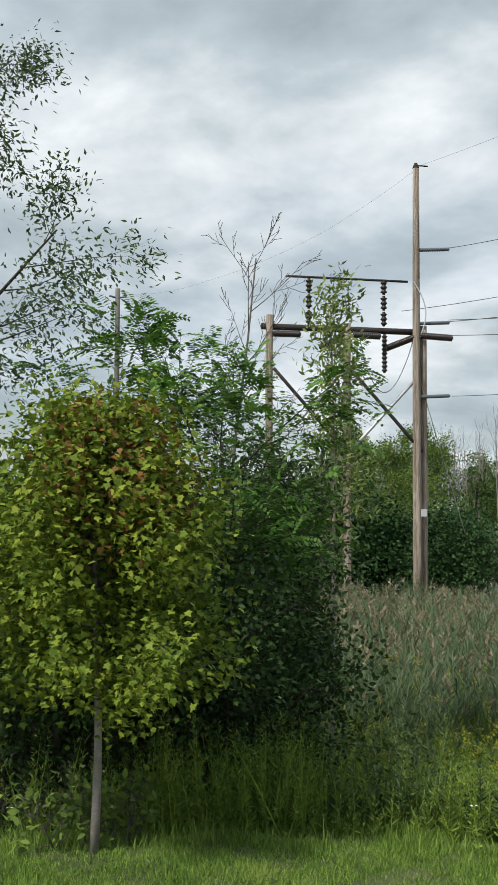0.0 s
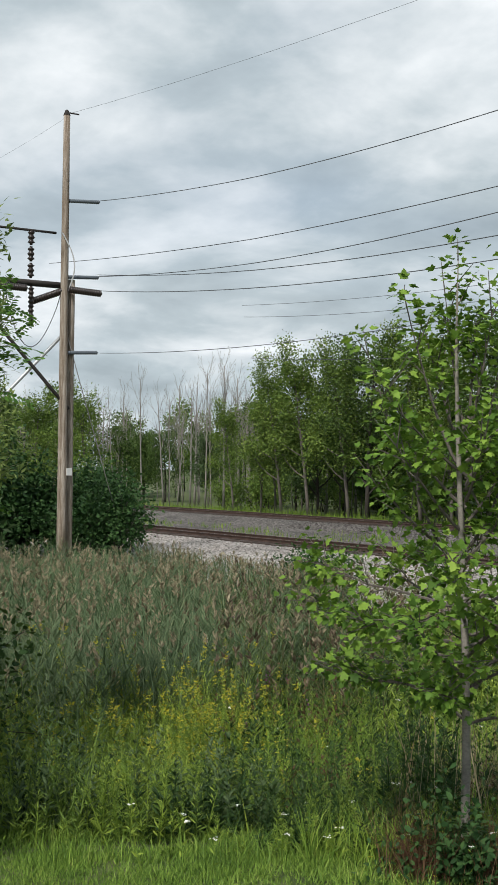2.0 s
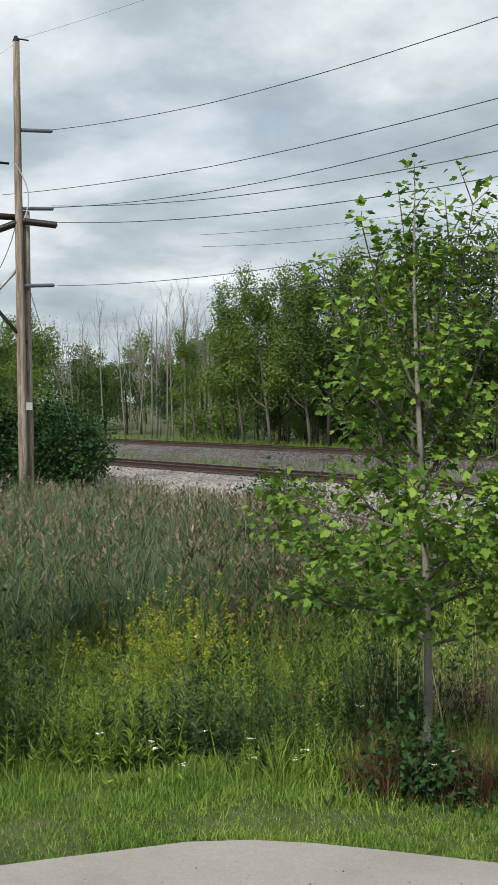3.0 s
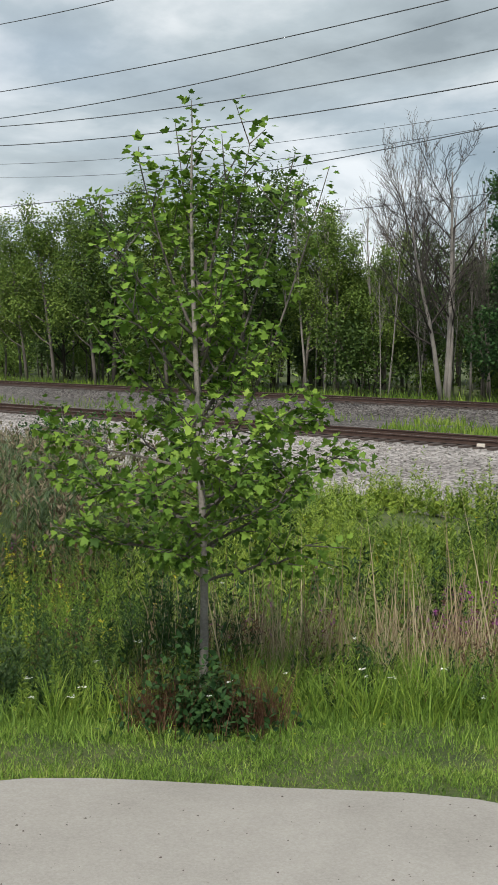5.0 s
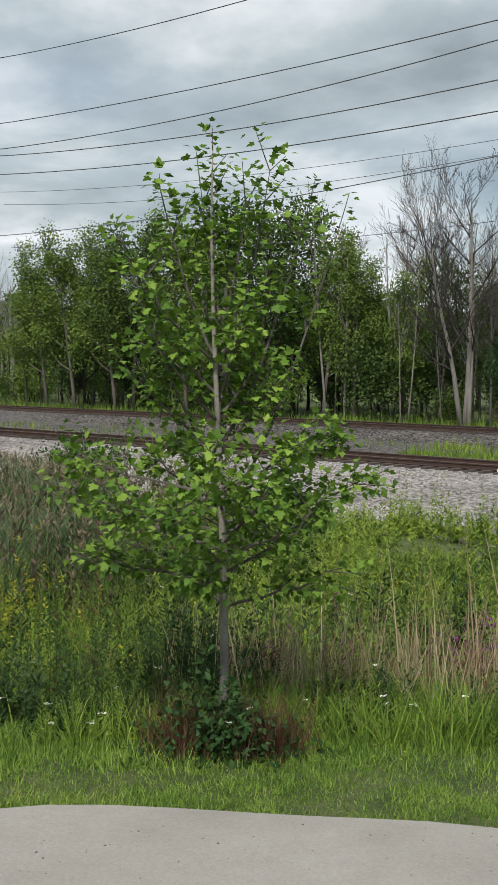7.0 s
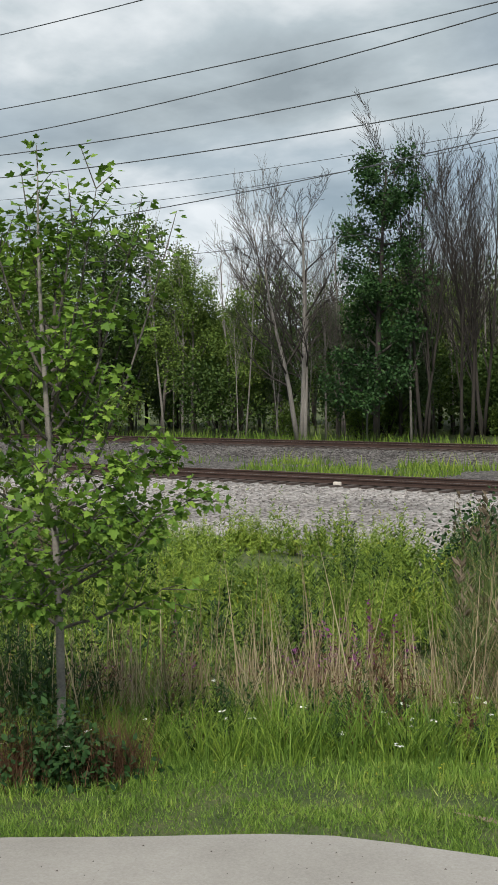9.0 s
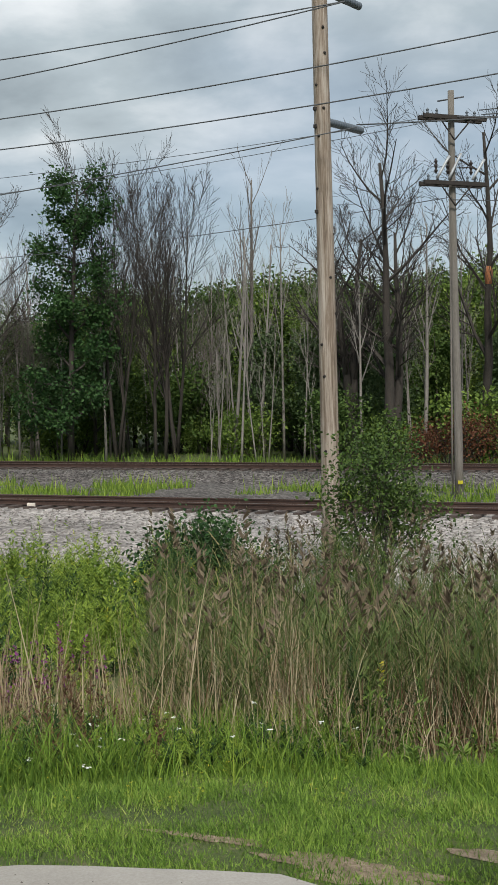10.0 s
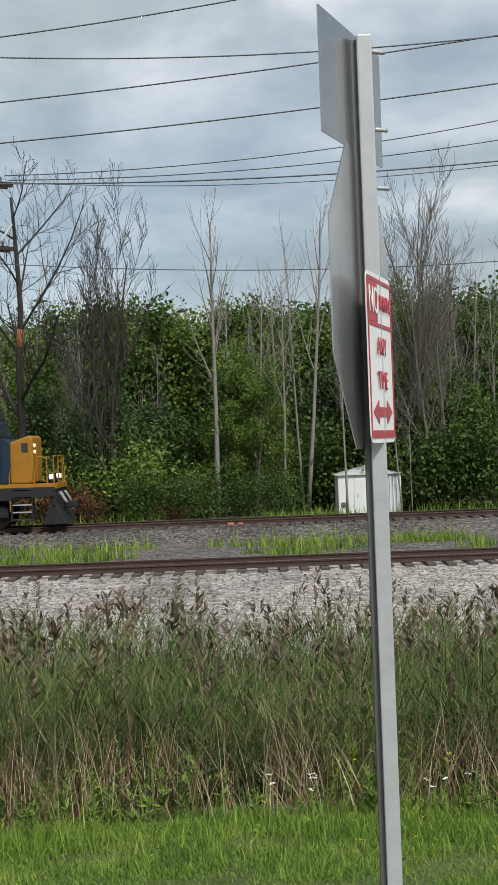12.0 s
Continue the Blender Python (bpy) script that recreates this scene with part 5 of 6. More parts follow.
# leafy trees and shrubs of the woods
CROWN = [(16, 52, 0.40, 0.25, 0.03, 0.16), (7, 48, 0.5, 0.15, 0.1, 0.2), (0, 0, 0, 0.05, 0.12, 0)]
POLE_CROWN = [(15, 40, 0.30, 0.3, 0.03, 0.25), (6, 45, 0.5, 0.2, 0.1, 0.2), (0, 0, 0, 0.1, 0.12, 0)]
WG = "leafy trees of the woods"
big = leafy("woodland_tree", "leafy green woodland tree", -53.5, 58.5, 12.0, 91, CROWN, 0.18, M_BARK_DARK, L_WOODS, 9500, 0.21, DIAMOND, (1, 2), 0.40, group=WG, limbs=1)
light = leafy("woodland_tree", "light green leafy woodland tree", -60, 55.0, 12.0, 92, POLE_CROWN, 0.15, M_BARK, L_WOODS_LIGHT, 8500, 0.19, DIAMOND, (1, 2), 0.36, group=WG, limbs=1)
far_tree = leafy("distant_tree", "distant leafy green tree", 20, 88, 13.0, 191, CROWN, 0.18, M_BARK_DARK, L_WOODS, 3200, 0.44, DIAMOND, (1, 2), 0.5, group=WG, limbs=0)
far_light = leafy("distant_tree", "distant light green leafy tree", 26, 90, 13.0, 192, CROWN, 0.18, M_BARK_DARK, L_WOODS_LIGHT, 3200, 0.42, DIAMOND, (1, 2), 0.5, group=WG, limbs=0)
deep = leafy("dark_green_tree", "tall dark green leafy tree beside the track", -31.9, 53.9, 14.6, 93, [(34, 66, 0.19, 0.15, 0.03, 0.10), (7, 45, 0.5, 0.1, 0.1, 0.2), (0, 0, 0, 0.05, 0.12, 0)], 0.2, M_BARK_DARK, L_WOODS_DEEP, 15000, 0.20, DIAMOND, (1, 2), 0.26, group=WG)
shrub = leafy("woodland_shrub", "dense green shrub at the edge of the woods", -44, 56.5, 4.4, 94, SHRUB, 0.05, M_BARK_DARK, L_WOODS, 2600, 0.23, DIAMOND, (0, 1, 2), 0.38, limbs=0, stems=5, category="shrub", splay=0.45, group="woodland shrubs")
shrub2 = leafy("woodland_shrub", "light green shrub at the edge of the woods", -52, 55.6, 3.0, 95, SHRUB, 0.05, M_BARK_DARK, L_WOODS_LIGHT, 2400, 0.20, DIAMOND, (0, 1, 2), 0.33, limbs=0, stems=5, category="shrub", splay=0.5, group="woodland shrubs")
rust = leafy("rust_shrub", "rust-brown withered shrub beside the track", -11.8, 54.2, 2.7, 96, SHRUB, 0.04, M_BARK_DARK, L_RUST, 1900, 0.14, DIAMOND, (0, 1, 2), 0.22, stems=6, category="shrub", splay=0.5, group="rust shrubs")
dshrub = leafy("dark_shrub", "dark green rounded shrub", -44.6, 23.3, 3.0, 97, SHRUB, 0.05, M_BARK_DARK, L_WOODS_DEEP, 6000, 0.17, DIAMOND, (0, 1, 2), 0.33, stems=6, category="shrub", splay=0.5, group="shrubs by the poles")


def also(src, x, y, k, turn=None):
    copy_thing(src, pose(x, y, on_ground(x, y, 0.08), 0, 0, rnd.uniform(0, 360) if turn is None else turn) @ Matrix.Scale(k, 4))


for x, y, k in [(-48.4, 21.4, 1.2), (-47.5, 18.2, 1.25), (-49.0, 24.5, 1.2), (-46.6, 23.6, 1.0), (-47.5, 15.6, 1.5), (-47.0, 12.5, 1.5), (-44.0, 9.0, 1.4), (-51.0, 19.8, 1.6)]:
    also(dshrub, x, y, k)
also(light, -56.0, 28.2, 0.6)
also(light, -61.0, 27.0, 0.6)
for x, y, k in [(-66, 53.6, 0.95), (-71, 53.8, 0.98), (-75, 54.2, 0.92), (-79, 55, 0.72), (-68, 57, 0.95), (-74, 57, 0.8), (-79, 56.5, 0.75), (-64.5, 54.0, 0.95), (-56.5, 54.5, 0.9), (-53.0, 55.0, 1.0), (-49.5, 57.0, 0.88), (-46.5, 56.5, 0.82), (-58.5, 60, 1.05), (-43.5, 57.5, 0.72), (-66, 60, 1.0),
                (-40.5, 58.5, 0.7), (-35.0, 62, 0.75), (-86, 57, 0.72), (-70.5, 57, 0.95)]:
    also(rnd.choice([light, big, light, light]) if x < -42 else big, x, y, k)
for i in range(92):
    a = rnd.uniform(-57, 17)
    y = rnd.uniform(56, 76)
    x = y * math.tan(radians(a))
    if -8 < x - 5 < 5 and y < 60:
        continue
    also(rnd.choice([shrub, shrub2, shrub2]), x, y, rnd.uniform(0.6, 1.2))
ROUND = [(22, 62, 0.40, 0.4, 0.05, 0.10), (9, 52, 0.5, 0.25, 0.12, 0.15), (0, 0, 0, 0.1, 0.14, 0)]
canopy = leafy("canopy_tree", "full rounded leafy tree behind the bare stems", 4.0, 76.0, 11.0, 193, ROUND, 0.2, M_BARK_DARK, L_WOODS, 6600, 0.275, DIAMOND, (1, 2), 0.46, group=WG, limbs=0)
canopy_light = leafy("canopy_tree", "full light green leafy tree behind the bare stems", 9.0, 72.0, 10.5, 194, ROUND, 0.2, M_BARK_DARK, L_WOODS_LIGHT, 6600, 0.265, DIAMOND, (1, 2), 0.46, group=WG, limbs=0)
thin = leafy("understorey_tree", "slim grey-green understorey tree", 1.0, 64.0, 6.5, 195, POLE_CROWN, 0.08, M_BARK, L_WILLOW, 4500, 0.20, DIAMOND, (1, 2), 0.34, group=WG, limbs=1)
for i in range(64):
    a = -31 + 49 * (i + rnd.random()) / 64
    y = rnd.uniform(67, 86)
    top = y * math.tan(radians((7.0 if a > -9 else 6.0) + rnd.uniform(-0.7, 0.5))) + 3.4
    also(rnd.choice([canopy, canopy_light]), y * math.tan(radians(a)), y, top / 12.5)
for i in range(30):
    a = -62 + 32 * (i + rnd.random()) / 30
    y = rnd.uniform(64, 82)
    top = y * math.tan(radians(4.0 + rnd.uniform(-0.8, 0.8))) + 3.4
    also(rnd.choice([canopy, canopy_light, canopy_light]), y * math.tan(radians(a)), y, top / 12.5)
for i in range(58):
    a = rnd.uniform(-58, 17)
    y = rnd.uniform(58.5, 68)
    also(light if i % 3 == 2 else thin, y * math.tan(radians(a)), y, rnd.uniform(0.6, 1.1) * (0.6 if i % 3 == 2 else 1))
for i in range(8):
    # tree tops behind the bare stems, lower towards the middle
    a = rnd.uniform(-30, 18)
    y = rnd.uniform(74, 100)
    x = y * math.tan(radians(a))
    also(rnd.choice([far_tree, far_light]), x, y, rnd.uniform(0.74, 0.92) * (0.78 if a < -12 else 1.0) * y / 85)
for i in range(28):
    a = rnd.uniform(-75, -28)
    y = rnd.uniform(72, 110)
    x = max(-240, y * math.tan(radians(a)))
    also(rnd.choice([far_tree, far_tree, far_light]), x, y, rnd.uniform(0.48, 0.68) * y / 85)
for i in range(18):
    x, y = rnd.uniform(-150, -95), rnd.uniform(0, 26) if i % 2 else rnd.uniform(60, 80)
    also(rnd.choice([far_tree, far_light, shrub]), x, y, rnd.uniform(0.45, 0.75))
for i in range(13):
    # leafy trees among the dead ones
    a, y = rnd.uniform(-24, -5), rnd.uniform(64, 74)
    also(rnd.choice([big, light, far_tree]), y * math.tan(radians(a)), y, rnd.uniform(0.5, 0.68))
for i in range(16):
    # the far edge of the plain
    a, d = rnd.uniform(-69, -55), rnd.uniform(150, 210)
    x, y = polar(a, d)
    also(rnd.choice([far_tree, far_light]), float(x), float(y), rnd.uniform(0.75, 1.0))
for x, y, k in [(-13.6, 54.8, 0.8), (-9.4, 55.0, 0.8), (-7.4, 54.6, 0.75), (-3.4, 53.9, 0.45)]:
    also(rust, x, y, k)
for x, y, k in [(-4.6, 54.0, 0.52), (-3.2, 54.3, 0.5), (-17.0, 54.6, 0.8), (-2.0, 55, 0.55), (-0.3, 55.2, 0.5), (1.8, 55.8, 0.5), (9.5, 56.5, 0.9), (11.5, 56.3, 0.9), (8.6, 59.5, 1.0), (12.5, 59, 1.2)]:
    also(shrub, x, y, k)
also(light, 10.0, 62.5, 0.88)
also(light, 0.8, 66, 0.6)
# shrubs in the ditch
leafy("ditch_shrub", "leafy green shrub beside the tall pole", -5.95, 20.6, 2.75, 98, SHRUB, 0.03, M_BARK_DARK, L_WOODS, 7500, 0.075, OVAL, (0, 1, 2), 0.14, stems=6, category="shrub", splay=0.09)
leafy("ditch_shrub", "dark leafy shrub among the reeds", -7.9, 17.6, 1.8, 99, SHRUB, 0.03, M_BARK_DARK, L_WOODS_DEEP, 5500, 0.08, OVAL, (0, 1, 2), 0.15, stems=6, category="shrub", splay=0.5)
leafy("ditch_shrub", "dark leafy shrub at the foot of the bank", -24.5, 19.5, 1.9, 100, SHRUB, 0.03, M_BARK_DARK, L_WOODS_DEEP, 5000, 0.09, OVAL, (0, 1, 2), 0.2, stems=6, category="shrub", splay=0.6)


# low russet clump round the sapling's foot
def russet_clump():
    rng = np.random.default_rng(8)
    t = plant("russet_clump", "low clump of russet stalks and dark leaves at the sapling", "shrub", -5.12, 4.98)
    turned = np.array([[0.7, 0.72], [-0.72, 0.7]])
    g = Geo()
    for cx, cy, n, spread, h in ((-0.24, 0.02, 420, 0.09, 0.5), (0.30, 0.0, 460, 0.10, 0.46), (0.02, 0.1, 200, 0.14, 0.36), (0.12, -0.05, 120, 0.05, 0.42)):
        b = np.stack([cx + rng.normal(0, spread, n), cy + rng.normal(0, 0.09, n), np.zeros(n)], 1)
        b[:, :2] = b[:, :2] @ turned
        ribbons(g, rng, b, rng.uniform(0, 6.3, n), h * rng.uniform(0.5, 1.15, n), 0.005, rng.uniform(0, 0.4, n), rng.uniform(0, 0.7, n), 3)
    tagged(put("stalk_tuft", g, L_RUSSET, t, "russet dead stalks"), kind="stuff")
    g = Geo()
    for cx, cy, n, spread, h in ((0.03, -0.06, 900, 0.12, 0.20), (-0.1, 0.05, 300, 0.12, 0.34), (0.2, -0.1, 300, 0.16, 0.1), (-0.32, -0.05, 200, 0.12, 0.1)):
        p = np.stack([cx + rng.normal(0, spread, n), cy + rng.normal(0, 0.1, n), np.abs(rng.normal(h, 0.11, n))], 1)
        p[:, :2] = p[:, :2] @ turned
        leaves(g, rng, p, rng.normal(0, 1, (n, 3)), rng.uniform(0.03, 0.065, n), OVAL, 0, 0.3, 0.5)
    tagged(put("leaf_mass", g, L_WOODS_DEEP, t, "dark green leaves"), kind="stuff")


russet_clump()


# ---- meadow, reeds and grass, too many to count ----
def stuff(name, geo, mats, label):
    ob = put(name, geo, mats)
    return tagged(ob, label, kind="stuff")


def blades(name, label, mats, jobs, seed):
    """Grass in sectors: rows of (count, from, to degrees, from, to metres, height, width, lean, bend, material)."""
    rng = np.random.default_rng(seed)
    g = Geo()
    for n, a0, a1, d0, d1, h, w, lean, bend, m in jobs:
        p, a, d = strewn(rng, n, a0, a1, d0, d1)
        keep = d > path_edge(a) + 0.02
        p = p[keep]
        lush = 0.5 + 0.5 * (np.sin(p[:, 0] * 3.1 + 2 * np.sin(p[:, 1] * 1.7)) * np.sin(p[:, 1] * 3.7 + 1.5 * np.sin(p[:, 0] * 2.3)))
        if h < 0.07:
            # the lawn is thin where it is trodden and thick in tussocks
            worn = np.array([noise.noise(Vector((q[0] * 1.6, q[1] * 2.6, 4.0))) + 0.5 * noise.noise(Vector((q[0] * 5, q[1] * 7, 2.0))) for q in p])
            keep = rng.random(len(p)) < np.clip(0.8 + 0.9 * worn, 0.42, 1)
            p, lush = p[keep], np.clip(0.55 + 1.1 * worn[keep], 0.1, 1.6)
        elif h > 0.12:
            keep = rng.random(len(p)) < 0.35 + 0.9 * lush
            p, lush = p[keep], lush[keep]
        n = len(p)
        ribbons(g, rng, p - [0, 0, 0.01], rng.uniform(0, 2 * np.pi, n), h * rng.uniform(0.4, 1.2, n) * (0.6 + 0.6 * lush), w * rng.uniform(0.7, 1.3, n),
                rng.uniform(0, lean, n), rng.uniform(0, bend, n), 3 if h > 0.2 else (2 if h > 0.1 else 1), m)
    return stuff(name, g, mats, label)


blades("lawn_grass", "short mown green lawn grass", [L_LAWN], [
    (330000, -90, 15, 5.6, 7.7, 0.055, 0.009, 1.1, 1.0, 0), (9000, -90, 15, 5.6, 7.8, 0.1, 0.007, 0.9, 1.0, 0)], 1)
blades("tall_grass", "tall bright green grass at the lawn's edge", [L_TALL, L_LAWN], [
    (12000, -53, -18, 7.25, 9.8, 0.40, 0.009, 0.5, 1.3, 0), (6500, -20, 15, 7.05, 8.0, 0.16, 0.008, 0.6, 1.1, 0), (5000, -53, -18, 7.4, 9.8, 0.45, 0.008, 0.5, 1.3, 1),
    (7000, -90, -50, 7.3, 8.3, 0.17, 0.007, 0.6, 1.0, 1), (7000, -53, 15, 6.8, 7.6, 0.13, 0.007, 0.6, 1.0, 1), (2500, -50, -26, 9.5, 12, 0.6, 0.012, 0.35, 0.9, 0)], 2)
blades("dry_stalks", "dry straw-coloured stalks standing in the grass", [L_STRAW, L_RUSSET], [
    (700, -49, -19, 8.2, 11.0, 1.3, 0.011, 0.25, 0.2, 0), (3600, -49, -18, 8.0, 11.2, 0.85, 0.006, 0.45, 0.7, 0), (1500, -48, -24, 9.0, 12.5, 0.8, 0.008, 0.3, 0.4, 1),
    (4200, -22, 15, 7.7, 10.5, 0.75, 0.006, 0.45, 0.8, 0), (2600, -26, 15, 9, 17, 1.5, 0.009, 0.15, 0.2, 0), (1500, -26, 15, 8.2, 12, 0.9, 0.008, 0.35, 0.5, 1), (900, -74, -54, 18, 36, 1.5, 0.014, 0.15, 0.2, 0), (1600, -20, 15, 7.8, 10.5, 0.7, 0.007, 0.3, 0.5, 1)], 3)


def stalk_plants(name, label, mats, jobs, seed):
    """Upright leafy weeds: rows of (count, sector, height, leaf length, leaf shape, leaves each, leaf material, flower share, flower material, flower kind)."""
    rng = np.random.default_rng(seed)
    g = Geo()
    for n, a0, a1, d0, d1, h, ll, shape, k, m, share, fm, kind in jobs:
        p, a, d = strewn(rng, n, a0, a1, d0, d1)
        tall = np.ones(n)
        if n > 250:
            # weeds stand in clumps of one height
            core, _, _ = strewn(rng, max(8, n // 32), a0, a1, d0, d1)
            of = rng.integers(0, len(core), n)
            away = rng.normal(0, 0.36, (n, 2)) * (1 + 0.25 * smooth(10, 20, np.hypot(core[of, 0], core[of, 1])))[:, None]
            p[:, :2] = core[of, :2] + away
            far = np.hypot(p[:, 0], p[:, 1])
            p[:, :2] *= np.maximum(1, (d0 + 0.05) / far)[:, None]
            p[:, 1] = np.where(p[:, 1] > 22.9, 22.9 - rng.uniform(0, 1.5, n), p[:, 1])
            p[:, 2] = ground(p[:, 0], p[:, 1])
            tall = rng.uniform(0.5, 1.3, len(core))[of] * np.exp(-(away ** 2).sum(1) * 1.7)
        h = h * rng.uniform(0.75, 1.15, n) * tall
        lean = rng.normal(0, 0.13, (n, 2))
        ribbons(g, rng, p, np.arctan2(lean[:, 1], lean[:, 0]), h, 0.012, np.hypot(lean[:, 0], lean[:, 1]), 0.1, 2, m)
        f = rng.uniform(0.12, 1.0, (n, k))
        spin = rng.uniform(0, 2 * np.pi, (n, k))
        pos = p[:, None] + np.stack([lean[:, None, 0] * f * h[:, None], lean[:, None, 1] * f * h[:, None], f * h[:, None] * 0.98], -1)
        way = np.stack([np.cos(spin), np.sin(spin), rng.uniform(0.3, 1.6, (n, k))], -1)
        leaves(g, rng, pos.reshape(-1, 3), way.reshape(-1, 3), (ll * (1.25 - 0.7 * f) * rng.uniform(0.7, 1.3, (n, k))).ravel(), shape, m, 0.15, 0.5)
        patch = np.array([noise.noise(Vector((q[0] * 0.45, q[1] * 0.45, 9.0))) * 0.5 + 0.5 for q in p])
        hit = np.where(rng.random(n) < share * np.clip((patch - 0.35) * 5, 0, 1.6))[0]
        if len(hit) == 0:
            continue
        top = p[hit] + np.stack([lean[hit, 0] * h[hit], lean[hit, 1] * h[hit], h[hit]], 1)
        if kind == "plume":
            for j in range(14):
                s = rng.uniform(0, 2 * np.pi, len(hit))
                w = np.stack([np.cos(s), np.sin(s), rng.uniform(0.2, 0.9, len(hit))], 1)
                leaves(g, rng, top - [0, 0, 1] * rng.uniform(0, 0.13, (len(hit), 1)), w, rng.uniform(0.02, 0.05, len(hit)), np.array([(0, 0), (0.22, 0.45), (0, 1.0), (-0.22, 0.45)]), fm, 0.2, 0.6)
        elif kind == "spike":
            for j in range(12):
                s = rng.uniform(0, 2 * np.pi, len(hit))
                w = np.stack([np.cos(s), np.sin(s), 0.6 + 0 * s], 1)
                leaves(g, rng, top - [0, 0, 1] * rng.uniform(0, 0.25, (len(hit), 1)), w, rng.uniform(0.025, 0.045, len(hit)), DIAMOND, fm, 0, 0.8)
        else:
            big = 1.0 if kind == "umbel" else 0.5
            for j in range(7):
                leaves(g, rng, top + rng.normal(0, 0.009 * big, (len(hit), 3)) * [1, 1, 0.3], rng.normal(0, 1, (len(hit), 3)) * [1, 1, 0.1], rng.uniform(0.014, 0.026, len(hit)) * big, OVAL, fm, 0, 0.25)
    return stuff(name, g, mats, label)


LANCE = np.array([(0, 0), (0.14, 0.4), (0, 1.0), (-0.14, 0.4)])
NARROW = np.array([(0, 0), (0.075, 0.4), (0, 1.0), (-0.075, 0.4)])
stalk_plants("goldenrod_meadow", "goldenrod meadow with yellow plumes among green weeds", [L_ROD, L_YELLOW, L_WHITE, L_WOODS_LIGHT, L_WILLOW, L_TALL, L_DARK], [
    (900, -80, -50, 7.8, 15.0, 0.85, 0.07, NARROW, 40, 5, 0.05, 1, "plume"),
    (350, -80, -46, 8.0, 15.0, 0.9, 0.09, LANCE, 30, 6, 0.0, 1, "plume"),
    (2900, -76, -55, 11.0, 18.0, 1.25, 0.095, NARROW, 36, 0, 0.55, 1, "plume"),
    (1000, -57, -46, 9.0, 17.0, 1.1, 0.08, NARROW, 40, 5, 0.03, 1, "plume"),
    (2000, -86, -46, 7.8, 11.0, 0.8, 0.07, NARROW, 42, 0, 0.04, 1, "plume"),
    (1000, -80, -46, 8.0, 14.0, 0.9, 0.07, NARROW, 40, 3, 0.05, 1, "plume"),
    (500, -82, -46, 8.2, 14.0, 0.95, 0.085, LANCE, 34, 4, 0.0, 1, "plume"),
    (70, -86, 14, 6.9, 8.2, 0.28, 0.05, LANCE, 5, 0, 0.8, 2, "umbel"),
    (130, -50, 14, 6.7, 7.6, 0.09, 0.03, LANCE, 4, 0, 0.9, 1, "dot")], 11)
stalk_plants("weedy_meadow", "green weeds with some purple loosestrife and white flower heads", [L_ROD, L_PURPLE, L_WHITE, L_WOODS_LIGHT, L_DARK, L_RUSSET, L_YELLOW], [
    (700, -53, -18, 7.4, 9.6, 0.42, 0.055, NARROW, 40, 0, 0.1, 2, "umbel"),
    (700, -56, -44, 7.9, 11.5, 0.8, 0.07, NARROW, 46, 4, 0.0, 2, "umbel"),
    (420, -53, -18, 7.5, 9.8, 0.45, 0.06, LANCE, 30, 4, 0.0, 2, "umbel"),
    (300, -53, 15, 7.6, 10.5, 0.6, 0.06, LANCE, 30, 5, 0.0, 2, "umbel"),
    (300, -26, 15, 8.2, 12.0, 0.8, 0.08, LANCE, 30, 4, 0.0, 2, "umbel"),
    (600, -49, -36, 25.0, 33.0, 0.95, 0.12, NARROW, 26, 0, 0.05, 6, "plume"),
    (1300, -48, -22, 18.0, 29.0, 1.15, 0.15, LANCE, 24, 0, 0.05, 6, "plume"),
    (2600, -50, -22, 11.2, 21.5, 1.2, 0.14, NARROW, 34, 0, 0.05, 6, "plume"),
    (700, -50, -22, 10.5, 21.5, 1.2, 0.15, LANCE, 26, 4, 0.0, 6, "plume"),
    (500, -50, -24, 11.0, 21.0, 1.2, 0.13, LANCE, 30, 3, 0.06, 2, "umbel"),
    (260, -49, -28, 10.0, 13.5, 1.0, 0.09, LANCE, 24, 5, 0.9, 1, "spike"),
    (900, -58, -46, 12.0, 22.0, 1.1, 0.14, LANCE, 26, 4, 0.08, 2, "umbel"),
    (300, -58, -46, 13.0, 22.0, 1.2, 0.10, LANCE, 24, 5, 0.1, 1, "spike"),
    (260, -26, 15, 7.6, 9.0, 0.5, 0.08, LANCE, 20, 3, 0.06, 6, "plume")], 12)


